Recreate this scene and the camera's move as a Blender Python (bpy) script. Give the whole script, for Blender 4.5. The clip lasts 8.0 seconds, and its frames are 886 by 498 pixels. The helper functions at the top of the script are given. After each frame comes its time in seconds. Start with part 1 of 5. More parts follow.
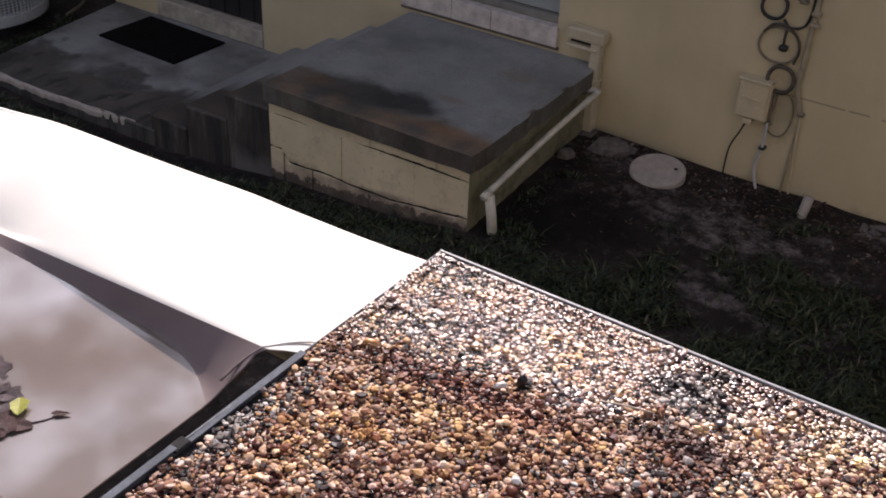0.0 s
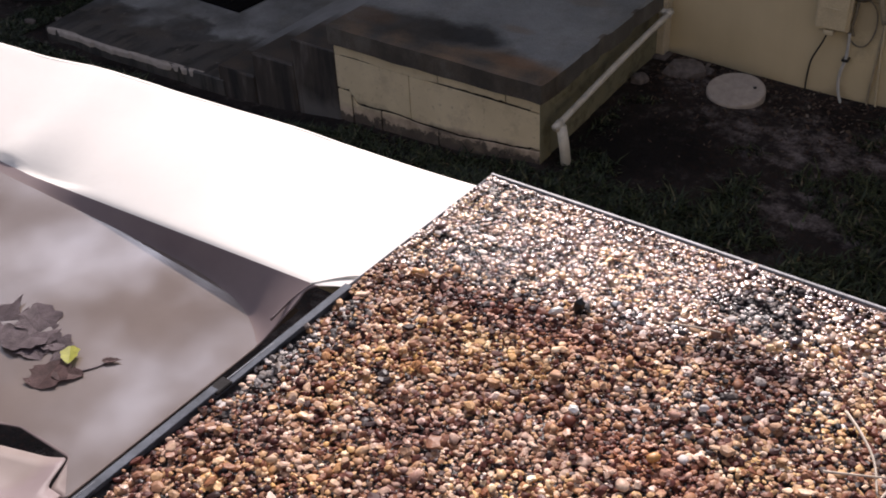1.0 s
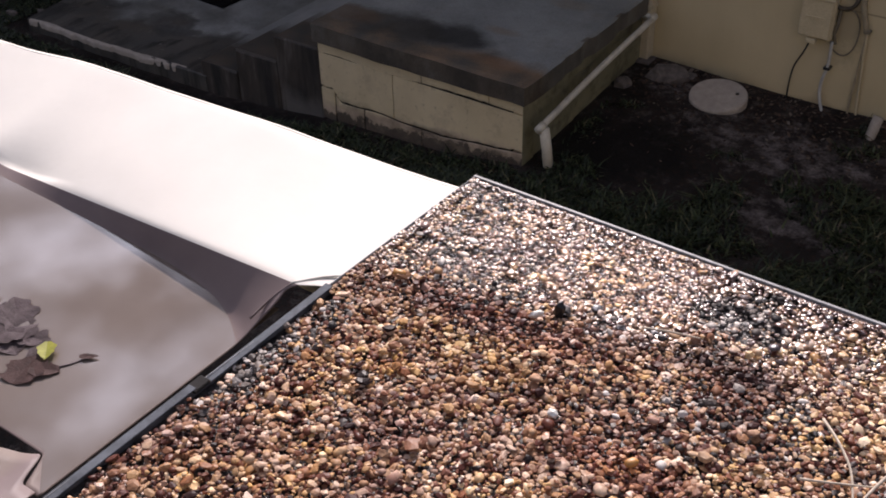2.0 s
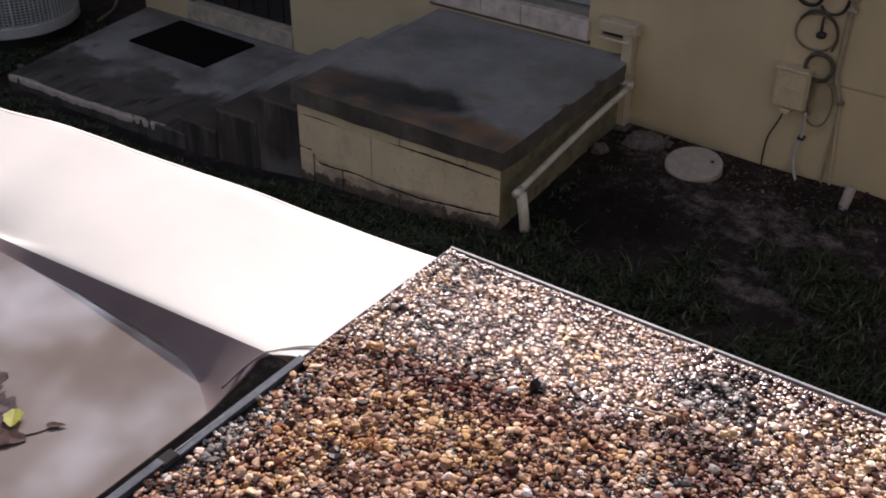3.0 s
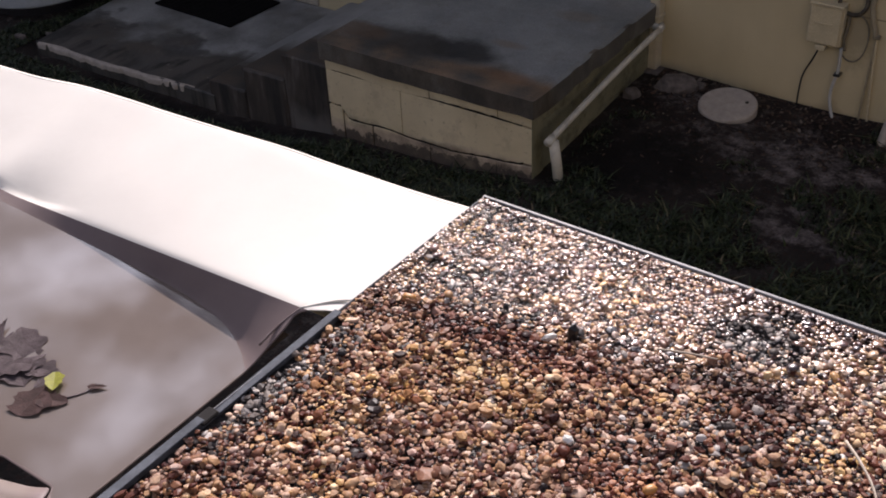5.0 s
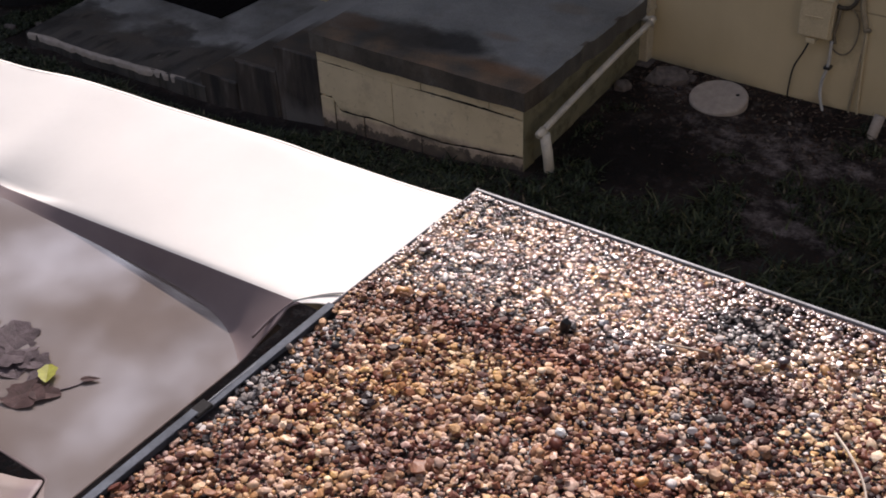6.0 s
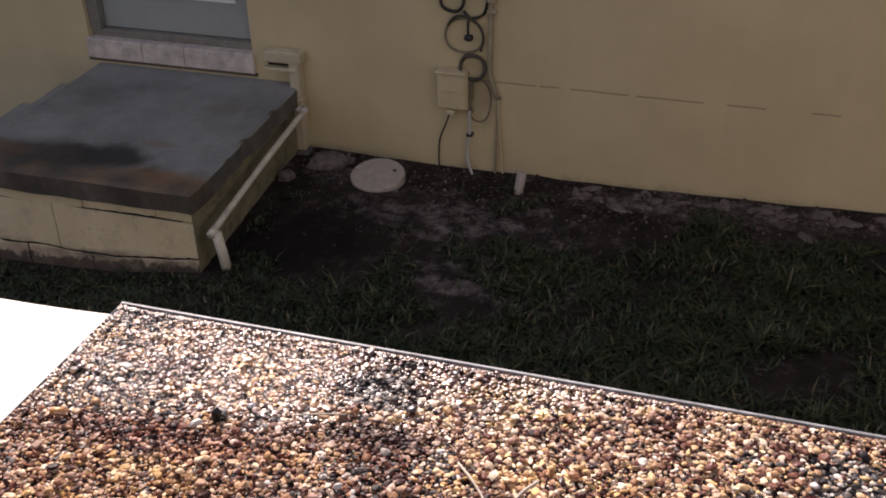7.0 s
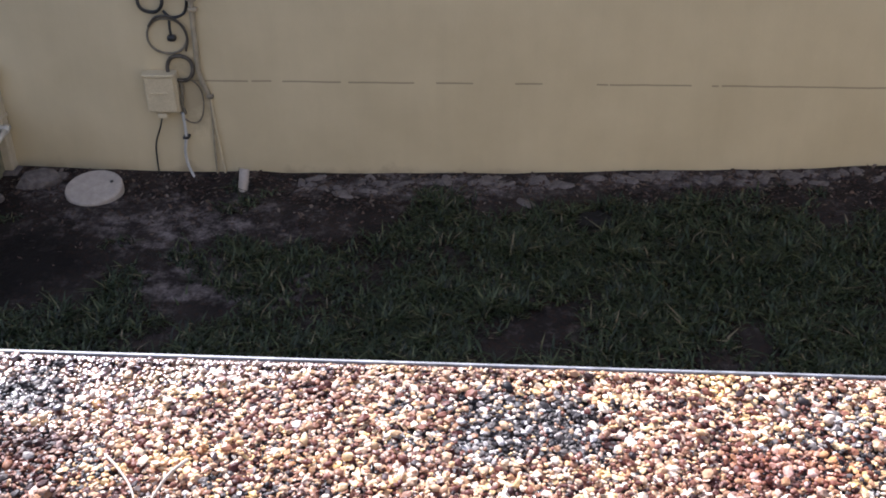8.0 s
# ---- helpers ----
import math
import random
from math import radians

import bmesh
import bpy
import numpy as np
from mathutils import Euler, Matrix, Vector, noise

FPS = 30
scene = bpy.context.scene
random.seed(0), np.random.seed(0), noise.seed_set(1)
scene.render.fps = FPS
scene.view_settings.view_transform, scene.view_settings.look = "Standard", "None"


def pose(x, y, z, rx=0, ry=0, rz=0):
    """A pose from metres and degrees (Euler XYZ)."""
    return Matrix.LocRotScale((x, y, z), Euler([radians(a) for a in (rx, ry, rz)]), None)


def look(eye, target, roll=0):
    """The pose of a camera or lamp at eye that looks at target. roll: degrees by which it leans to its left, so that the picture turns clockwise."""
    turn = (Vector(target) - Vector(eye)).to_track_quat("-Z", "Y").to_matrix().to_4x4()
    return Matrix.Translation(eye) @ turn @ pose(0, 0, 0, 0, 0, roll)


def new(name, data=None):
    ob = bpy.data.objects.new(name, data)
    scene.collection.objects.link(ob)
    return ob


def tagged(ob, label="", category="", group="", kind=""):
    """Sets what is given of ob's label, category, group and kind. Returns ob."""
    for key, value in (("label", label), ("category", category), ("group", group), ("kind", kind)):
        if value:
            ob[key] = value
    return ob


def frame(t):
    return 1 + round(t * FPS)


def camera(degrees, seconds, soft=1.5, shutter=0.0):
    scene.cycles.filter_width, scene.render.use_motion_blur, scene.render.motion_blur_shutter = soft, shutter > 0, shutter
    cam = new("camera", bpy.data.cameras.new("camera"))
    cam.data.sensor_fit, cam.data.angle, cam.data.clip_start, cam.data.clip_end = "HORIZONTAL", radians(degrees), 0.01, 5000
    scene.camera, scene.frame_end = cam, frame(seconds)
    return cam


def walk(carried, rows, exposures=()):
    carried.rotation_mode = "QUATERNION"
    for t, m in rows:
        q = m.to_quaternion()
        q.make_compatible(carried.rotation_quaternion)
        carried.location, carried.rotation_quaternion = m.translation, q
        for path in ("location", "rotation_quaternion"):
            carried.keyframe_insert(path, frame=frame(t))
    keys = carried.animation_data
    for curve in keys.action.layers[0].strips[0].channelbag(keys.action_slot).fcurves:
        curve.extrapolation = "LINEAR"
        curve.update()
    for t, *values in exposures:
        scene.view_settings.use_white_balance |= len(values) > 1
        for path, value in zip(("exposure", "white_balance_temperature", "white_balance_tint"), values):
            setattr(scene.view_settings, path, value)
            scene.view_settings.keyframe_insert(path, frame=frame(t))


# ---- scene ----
cam = camera(43.1, 8.0, soft=1.8)
# seconds, x, y, z, yaw, pitch, roll
ROWS = [
    (0.0, 2.421, -4.011, 2.878, 32.45, -32.64, 2.65),
    (0.2, 2.416, -3.970, 2.854, 34.58, -30.81, 0.72),
    (0.5, 2.417, -3.956, 2.838, 35.24, -33.12, -1.09),
    (1.0, 2.427, -3.944, 2.820, 37.62, -35.67, -3.14),
    (1.2, 2.429, -3.943, 2.817, 37.75, -35.92, -2.95),
    (2.3, 2.421, -3.941, 2.825, 35.54, -34.96, -0.48),
    (2.5, 2.419, -3.934, 2.832, 34.88, -33.30, 0.42),
    (3.0, 2.417, -3.931, 2.830, 34.90, -32.69, 0.28),
    (3.5, 2.420, -3.928, 2.832, 34.42, -33.57, -0.07),
    (4.0, 2.419, -3.919, 2.823, 36.61, -34.22, -2.20),
    (4.5, 2.414, -3.928, 2.826, 36.72, -34.24, -2.67),
    (4.7, 2.413, -3.922, 2.818, 37.05, -34.71, -2.84),
    (6.0, 2.412, -3.926, 2.823, 36.53, -35.50, -2.54),
    (6.5, 2.437, -3.942, 2.845, 35.04, -35.27, -2.93),
    (6.8, 2.472, -3.967, 2.883, 29.09, -33.02, -4.15),
    (7.0, 2.534, -3.987, 2.8965, 18.03, -31.6, -1.55),
    (7.2, 2.587, -3.998, 2.881, 15.06, -32.65, -1.25),
    (7.5, 2.651, -3.999, 2.868, 8.17, -33.13, -1.2),
    (8.0, 2.680, -3.976, 2.861, 3.72, -31.98, -0.90),
]
# the clip's camera opens up a little once the bright sheet leaves its picture
EXPOSURES = [(0.0, 0.4, 6450, 22), (0.5, 0.4, 6450, 22), (1.0, 0.25, 6450, 22), (2.5, 0.1, 6450, 22), (6.5, 0.1, 6450, 22), (7.0, 0.45, 6750, 22), (7.5, 0.82, 6150, 18), (8.0, 1.22, 5650, 18)]
walk(cam, [(t, pose(x, y, z, 90 + pitch, 0, yaw) @ pose(0, 0, 0, 0, 0, roll)) for t, x, y, z, yaw, pitch, roll in ROWS], EXPOSURES)

# ---- world and sun: broken cloud, low sun from behind the house ----
SUN_AZ, SUN_EL = 31.0, 36.0          # degrees west of the +y axis, degrees above the horizon
world = bpy.data.worlds.new("sky")
scene.world = world
world.use_nodes = True
wn, wl = world.node_tree.nodes, world.node_tree.links
wn.clear()
w_out = wn.new("ShaderNodeOutputWorld")
w_bg = wn.new("ShaderNodeBackground")
w_sky = wn.new("ShaderNodeTexSky")
w_sky.sky_type = "NISHITA"
w_sky.sun_disc = False
w_sky.sun_elevation = radians(SUN_EL)
w_sky.sun_rotation = radians(-SUN_AZ)
w_geo = wn.new("ShaderNodeTexCoord")
w_map = wn.new("ShaderNodeMapping")
w_map.inputs["Scale"].default_value = (1.0, 1.0, 1.9)
w_noise = wn.new("ShaderNodeTexNoise")
w_noise.inputs["Scale"].default_value = 5.2
w_noise.inputs["Detail"].default_value = 6.0
w_noise.inputs["Roughness"].default_value = 0.55
w_ramp = wn.new("ShaderNodeValToRGB")
w_ramp.color_ramp.elements[0].position, w_ramp.color_ramp.elements[1].position = 0.43, 0.57
w_mix = wn.new("ShaderNodeMix")
w_mix.data_type = "RGBA"
wl.new(w_geo.outputs["Generated"], w_map.inputs["Vector"])
wl.new(w_map.outputs["Vector"], w_noise.inputs["Vector"])
wl.new(w_noise.outputs["Fac"], w_ramp.inputs["Fac"])
wl.new(w_ramp.outputs["Color"], w_mix.inputs["Factor"])
wl.new(w_sky.outputs["Color"], w_mix.inputs["A"])
# clouds are brighter towards the sun
w_dot = wn.new("ShaderNodeVectorMath")
w_dot.operation = "DOT_PRODUCT"
w_dot.inputs[1].default_value = (-math.sin(radians(SUN_AZ)) * math.cos(radians(SUN_EL)), math.cos(radians(SUN_AZ)) * math.cos(radians(SUN_EL)), math.sin(radians(SUN_EL)))
w_glow = wn.new("ShaderNodeMapRange")
w_glow.interpolation_type = "SMOOTHSTEP"
w_glow.inputs["From Min"].default_value, w_glow.inputs["From Max"].default_value = 0.78, 1.0
w_glow.inputs["To Min"].default_value, w_glow.inputs["To Max"].default_value = 1.0, 9.0
w_tone = wn.new("ShaderNodeVectorMath")
w_tone.operation = "SCALE"
w_tone.inputs[0].default_value = (9.0, 9.5, 10.6)
wl.new(w_geo.outputs["Generated"], w_dot.inputs[0])
wl.new(w_dot.outputs["Value"], w_glow.inputs["Value"])
# grey bellies within the clouds
w_belly = wn.new("ShaderNodeTexNoise")
w_belly.inputs["Scale"].default_value, w_belly.inputs["Detail"].default_value = 11.0, 6.0
wl.new(w_map.outputs["Vector"], w_belly.inputs["Vector"])
w_grey = wn.new("ShaderNodeMapRange")
w_grey.inputs["From Min"].default_value, w_grey.inputs["From Max"].default_value = 0.38, 0.62
w_grey.inputs["To Min"].default_value, w_grey.inputs["To Max"].default_value = 0.3, 1.4
wl.new(w_belly.outputs["Fac"], w_grey.inputs["Value"])
w_times = wn.new("ShaderNodeMath")
w_times.operation = "MULTIPLY"
wl.new(w_glow.outputs["Result"], w_times.inputs[0])
wl.new(w_grey.outputs["Result"], w_times.inputs[1])
wl.new(w_times.outputs[0], w_tone.inputs["Scale"])
wl.new(w_tone.outputs["Vector"], w_mix.inputs["B"])
wl.new(w_mix.outputs["Result"], w_bg.inputs["Color"])
w_bg.inputs["Strength"].default_value = 0.056
wl.new(w_bg.outputs["Background"], w_out.inputs["Surface"])

sun_data = bpy.data.lights.new("sun", "SUN")
sun_data.energy, sun_data.angle, sun_data.color = 5.0, radians(0.53), (1.0, 0.93, 0.83)
sun = new("sun", sun_data)
_az, _el = radians(SUN_AZ), radians(SUN_EL)
SUN_DIR = Vector((-math.sin(_az) * math.cos(_el), math.cos(_az) * math.cos(_el), math.sin(_el)))
sun.matrix_world = look(SUN_DIR * 40, (0, 0, 0))

# ---- materials ----
class Mat:
    """A principled material with a small node helper."""

    def __init__(self, name, rough=0.8, metal=0.0, spec=0.5):
        self.m = bpy.data.materials.new(name)
        self.m.use_nodes = True
        self.n, self.l = self.m.node_tree.nodes, self.m.node_tree.links
        self.b = self.n["Principled BSDF"]
        self.b.inputs["Roughness"].default_value = rough
        self.b.inputs["Metallic"].default_value = metal
        self.b.inputs["Specular IOR Level"].default_value = spec
        tc = self.n.new("ShaderNodeTexCoord")
        self.co = tc.outputs["Object"]

    def noise(self, scale, detail=4.0, rough=0.55, stretch=None):
        t = self.n.new("ShaderNodeTexNoise")
        t.inputs["Scale"].default_value = scale
        t.inputs["Detail"].default_value = detail
        t.inputs["Roughness"].default_value = rough
        if stretch:
            mp = self.n.new("ShaderNodeMapping")
            mp.inputs["Scale"].default_value = stretch
            self.l.new(self.co, mp.inputs["Vector"])
            self.l.new(mp.outputs["Vector"], t.inputs["Vector"])
        else:
            self.l.new(self.co, t.inputs["Vector"])
        return t.outputs["Fac"]

    def voronoi(self, scale, feature="F1", out="Distance"):
        t = self.n.new("ShaderNodeTexVoronoi")
        t.feature = feature
        t.inputs["Scale"].default_value = scale
        self.l.new(self.co, t.inputs["Vector"])
        return t.outputs[out]

    def ramp(self, fac, *stops):
        r = self.n.new("ShaderNodeValToRGB")
        els = r.color_ramp.elements
        while len(els) < len(stops):
            els.new(0.5)
        for e, (at, c) in zip(els, stops):
            e.position = at
            e.color = (*c, 1) if isinstance(c, tuple) else (c, c, c, 1)
        self.l.new(fac, r.inputs["Fac"])
        return r.outputs["Color"]

    def mix(self, fac, a, b, mode="MIX"):
        x = self.n.new("ShaderNodeMix")
        x.data_type, x.blend_type = "RGBA", mode
        for key, v in (("Factor", fac), ("A", a), ("B", b)):
            s = x.inputs[key]
            if isinstance(v, (int, float)):
                s.default_value = v
            elif isinstance(v, tuple):
                s.default_value = (*v, 1)
            else:
                self.l.new(v, s)
        return x.outputs["Result"]

    def math(self, op, a, b=0.0):
        x = self.n.new("ShaderNodeMath")
        x.operation = op
        for s, v in zip(x.inputs, (a, b)):
            if isinstance(v, (int, float)):
                s.default_value = v
            else:
                self.l.new(v, s)
        return x.outputs[0]

    def axis(self, which):
        s = self.n.new("ShaderNodeSeparateXYZ")
        self.l.new(self.co, s.inputs[0])
        return s.outputs[which]

    def facing_up(self):
        s = self.n.new("ShaderNodeSeparateXYZ")
        self.l.new(self.n.new("ShaderNodeNewGeometry").outputs["Normal"], s.inputs[0])
        return s.outputs[2]

    def random(self):
        return self.n.new("ShaderNodeObjectInfo").outputs["Random"]

    def island(self):
        return self.n.new("ShaderNodeNewGeometry").outputs["Random Per Island"]

    def color(self, v):
        if isinstance(v, tuple):
            self.b.inputs["Base Color"].default_value = (*v, 1)
        else:
            self.l.new(v, self.b.inputs["Base Color"])
        return self

    def rough(self, v):
        self.l.new(v, self.b.inputs["Roughness"])
        return self

    def bump(self, height, strength=0.3, distance=0.004):
        x = self.n.new("ShaderNodeBump")
        x.inputs["Strength"].default_value = strength
        x.inputs["Distance"].default_value = distance
        self.l.new(height, x.inputs["Height"])
        self.l.new(x.outputs["Normal"], self.b.inputs["Normal"])
        return self


def mat_stucco():
    """Cream wall paint with weather streaks and one hairline joint."""
    k = Mat("cream_paint", 0.75)
    base = k.ramp(k.noise(2.2, 5), (0.3, (0.5, 0.413, 0.253)), (0.7, (0.592, 0.493, 0.309)))
    streak = k.ramp(k.noise(3.0, 4, stretch=(4, 4, 0.5)), (0.4, 1.0), (0.8, 0.95))
    base = k.mix(1.0, base, streak, "MULTIPLY")
    z, x = k.axis(2), k.axis(0)
    wob = k.math("MULTIPLY", k.math("SUBTRACT", k.noise(5, 2), 0.5), 0.012)
    d = k.math("ABSOLUTE", k.math("SUBTRACT", k.math("ADD", z, wob), 0.552))
    line = k.math("LESS_THAN", d, 0.0042)
    gaps = k.math("GREATER_THAN", k.noise(3.4, 4, stretch=(1, 1, 0.01)), 0.45)
    right = k.math("GREATER_THAN", x, 0.84)
    line = k.math("MULTIPLY", k.math("MULTIPLY", line, gaps), right)
    base = k.mix(k.math("MULTIPLY", line, 0.6), base, (0.13, 0.1, 0.07))
    # splashed soil along the foot of the wall
    foot = k.math("ADD", k.math("MULTIPLY", z, -5.0), k.math("MULTIPLY", k.noise(7, 5), 1.5))
    foot = k.math("MULTIPLY", foot, k.math("GREATER_THAN", x, 0.0))
    base = k.mix(k.ramp(foot, (0.45, 0.0), (0.95, 0.6)), base, (0.16, 0.105, 0.075))
    # grime round the cables
    u = k.math("POWER", k.math("ABSOLUTE", k.math("MULTIPLY", k.math("SUBTRACT", x, 1.045), 9.5)), 2.0)
    v = k.math("POWER", k.math("ABSOLUTE", k.math("MULTIPLY", k.math("SUBTRACT", z, 0.47), 4.6)), 2.0)
    d = k.math("ADD", k.math("SQRT", k.math("ADD", u, v)), k.math("MULTIPLY", k.math("SUBTRACT", k.noise(14, 5, 0.65), 0.5), 1.5))
    base = k.mix(k.ramp(d, (0.4, 0.5), (1.15, 0.0)), base, (0.2, 0.16, 0.1))
    k.color(base)
    k.bump(k.noise(90, 4), 0.25, 0.003)
    return k.m


def mat_block():
    """Cream paint over old blocks: pink where it has worn thin, black mildew creeping up from the soil."""
    k = Mat("cream_block_paint", 0.7)
    base = k.ramp(k.noise(4, 6), (0.3, (0.6, 0.5, 0.32)), (0.7, (0.74, 0.63, 0.425)))
    z, x = k.axis(2), k.axis(0)
    # height over the soil, which falls along the wall
    rise = k.math("SUBTRACT", k.math("SUBTRACT", z, 0.052), k.math("MULTIPLY", x, 0.085))
    rag = k.math("SUBTRACT", k.noise(8, 6, 0.62), 0.5)
    worn = k.math("SUBTRACT", 1.0, k.math("MULTIPLY", k.math("ADD", rise, k.math("MULTIPLY", rag, 0.1)), 9.0))
    base = k.mix(k.ramp(worn, (0.25, 0.0), (0.6, 0.8)), base, k.ramp(k.noise(13, 5), (0.35, (0.27, 0.2, 0.155)), (0.65, (0.52, 0.4, 0.31))))
    mildew = k.math("SUBTRACT", 1.0, k.math("MULTIPLY", k.math("ADD", rise, k.math("MULTIPLY", k.math("SUBTRACT", k.noise(15, 7, 0.66), 0.5), 0.2)), 32.0))
    base = k.mix(k.ramp(mildew, (0.3, 0.0), (0.75, 0.85)), base, (0.035, 0.027, 0.023))
    # dark seepage under the crack between the courses
    seep = k.math("ABSOLUTE", k.math("SUBTRACT", k.math("ADD", z, k.math("MULTIPLY", rag, 0.07)), 0.1))
    patch = k.ramp(k.noise(5.5, 4), (0.5, 0.0), (0.62, 0.75))
    base = k.mix(k.math("MULTIPLY", k.ramp(seep, (0.0, 1.0), (0.04, 0.0)), patch), base, (0.05, 0.036, 0.03))
    base = k.mix(k.ramp(k.noise(9, 7, 0.7), (0.52, 0.0), (0.7, 0.4)), base, (0.33, 0.26, 0.17))
    base = k.mix(k.ramp(k.noise(30, 4), (0.6, 0.0), (0.72, 0.4)), base, (0.2, 0.15, 0.1))
    k.color(base)
    k.bump(k.noise(70, 5), 0.4, 0.004)
    return k.m


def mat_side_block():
    """The same paint with the side's shade put into its colour, plus grime and algae."""
    k = Mat("shaded_grimy_block_paint", 0.8)
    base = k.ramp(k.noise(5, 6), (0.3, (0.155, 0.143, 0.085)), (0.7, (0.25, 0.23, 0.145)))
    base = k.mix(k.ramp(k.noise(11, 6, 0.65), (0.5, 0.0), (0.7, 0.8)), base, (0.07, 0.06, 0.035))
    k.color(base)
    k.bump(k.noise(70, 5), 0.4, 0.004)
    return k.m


def mat_concrete(name, a, b, moss=0.4, stain=0.5, front=None, tone=1.0):
    k = Mat(name, 0.8)
    base = k.ramp(k.noise(1.7, 6, 0.6), (0.32, a), (0.68, b))
    base = k.mix(k.ramp(k.noise(2.6, 4), (0.5, 0.0), (0.7, stain)), base, (0.045, 0.04, 0.034))
    base = k.mix(k.ramp(k.noise(4.2, 5), (0.55, 0.0), (0.72, moss)), base, (0.11, 0.085, 0.045))
    if front is not None:
        # rust-brown algae and black mildew along the edge that stays damp
        f = k.math("ADD", k.math("MULTIPLY", k.math("SUBTRACT", front, k.axis(1)), 3.0), k.math("MULTIPLY", k.math("SUBTRACT", k.noise(3.5, 5), 0.5), 2.6))
        streaky = k.noise(9, 4, 0.6, (1, 0.2, 0.12))
        base = k.mix(k.ramp(f, (0.1, 0.0), (0.6, 0.9)), base, k.ramp(k.noise(6, 4), (0.35, (0.075 * tone, 0.07 * tone, 0.066 * tone)), (0.65, (0.15 * tone, 0.122 * tone, 0.096 * tone))))
        base = k.mix(k.math("MULTIPLY", k.ramp(f, (0.9, 0.0), (1.4, 1.0)), k.ramp(streaky, (0.48, 0.0), (0.6, 0.9))), base, (0.02, 0.018, 0.016))
        g = k.math("SUBTRACT", 1.0, k.math("ABSOLUTE", k.math("SUBTRACT", f, 0.35)))
        base = k.mix(k.ramp(k.math("MULTIPLY", g, k.noise(2.2, 4)), (0.42, 0.0), (0.6, 0.6)), base, (0.022, 0.02, 0.02))
    # pale worn specks
    base = k.mix(k.ramp(k.noise(24, 5, 0.6), (0.66, 0.0), (0.74, 0.5)), base, (0.26, 0.25, 0.24))
    base = k.mix(0.35, base, k.ramp(k.noise(160, 2), (0.3, 0.25), (0.7, 0.75)), "OVERLAY")
    k.color(base)
    k.rough(k.ramp(k.noise(3, 4), (0.3, 0.5), (0.7, 0.9)))
    k.bump(k.noise(55, 6), 0.35, 0.004)
    return k.m


def blot(k, cx, cy, rx, ry, rag):
    """A ragged patch: 0 at its heart, 1 at its rim, more outside."""
    u = k.math("POWER", k.math("ABSOLUTE", k.math("MULTIPLY", k.math("SUBTRACT", k.axis(0), cx), 1 / rx)), 2.0)
    v = k.math("POWER", k.math("ABSOLUTE", k.math("MULTIPLY", k.math("SUBTRACT", k.axis(1), cy), 1 / ry)), 2.0)
    return k.math("ADD", k.math("SQRT", k.math("ADD", u, v)), rag)


def mat_slab():
    """Weathered concrete: rust-brown algae along the damp rim, a black blot, lime at the worn corner."""
    k = Mat("weathered_concrete", 0.8)
    base = k.ramp(k.noise(1.9, 6, 0.6), (0.32, (0.15, 0.156, 0.155)), (0.68, (0.29, 0.297, 0.29)))
    base = k.mix(k.ramp(k.noise(7, 6, 0.65), (0.5, 0.0), (0.72, 0.35)), base, (0.12, 0.105, 0.085))
    rag = k.math("MULTIPLY", k.math("SUBTRACT", k.noise(4.5, 6, 0.62), 0.5), 1.5)
    f = k.math("ADD", k.math("MULTIPLY", k.math("SUBTRACT", -0.38, k.axis(1)), 4.6), rag)
    brown = k.ramp(k.noise(5, 5), (0.34, (0.04, 0.034, 0.026)), (0.5, (0.09, 0.06, 0.034)), (0.66, (0.17, 0.1, 0.05)))
    base = k.mix(k.ramp(f, (0.0, 0.0), (0.55, 0.88)), base, brown)
    for cx, cy, rx, ry, c, amount in ((0.04, -0.36, 0.3, 0.15, (0.014, 0.014, 0.015), 0.92), (-0.28, -0.4, 0.34, 0.17, (0.024, 0.021, 0.018), 0.85), (-0.55, -0.41, 0.2, 0.1, (0.1, 0.06, 0.034), 0.7),
                                      (0.38, -0.49, 0.2, 0.08, (0.19, 0.1, 0.05), 0.7), (0.2, -0.18, 0.12, 0.05, (0.2, 0.13, 0.08), 0.45), (0.34, 0.28, 0.16, 0.07, (0.18, 0.13, 0.085), 0.4)):
        base = k.mix(k.ramp(blot(k, cx, cy, rx, ry, rag), (0.45, amount), (1.15, 0.0)), base, c)
    # the upright rim: darker than the top, in uneven grey streaks
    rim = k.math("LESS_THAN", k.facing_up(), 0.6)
    streaky = k.ramp(k.noise(5, 6, 0.66, (1, 1, 0.6)), (0.36, (0.04, 0.036, 0.031)), (0.52, (0.085, 0.075, 0.062)), (0.68, (0.14, 0.132, 0.118)))
    base = k.mix(k.math("MULTIPLY", rim, 0.85), base, streaky)
    base = k.mix(0.35, base, k.ramp(k.noise(160, 2), (0.3, 0.25), (0.7, 0.75)), "OVERLAY")
    k.color(base)
    k.rough(k.ramp(k.noise(3, 4), (0.3, 0.5), (0.7, 0.9)))
    k.bump(k.noise(55, 6), 0.4, 0.004)
    return k.m


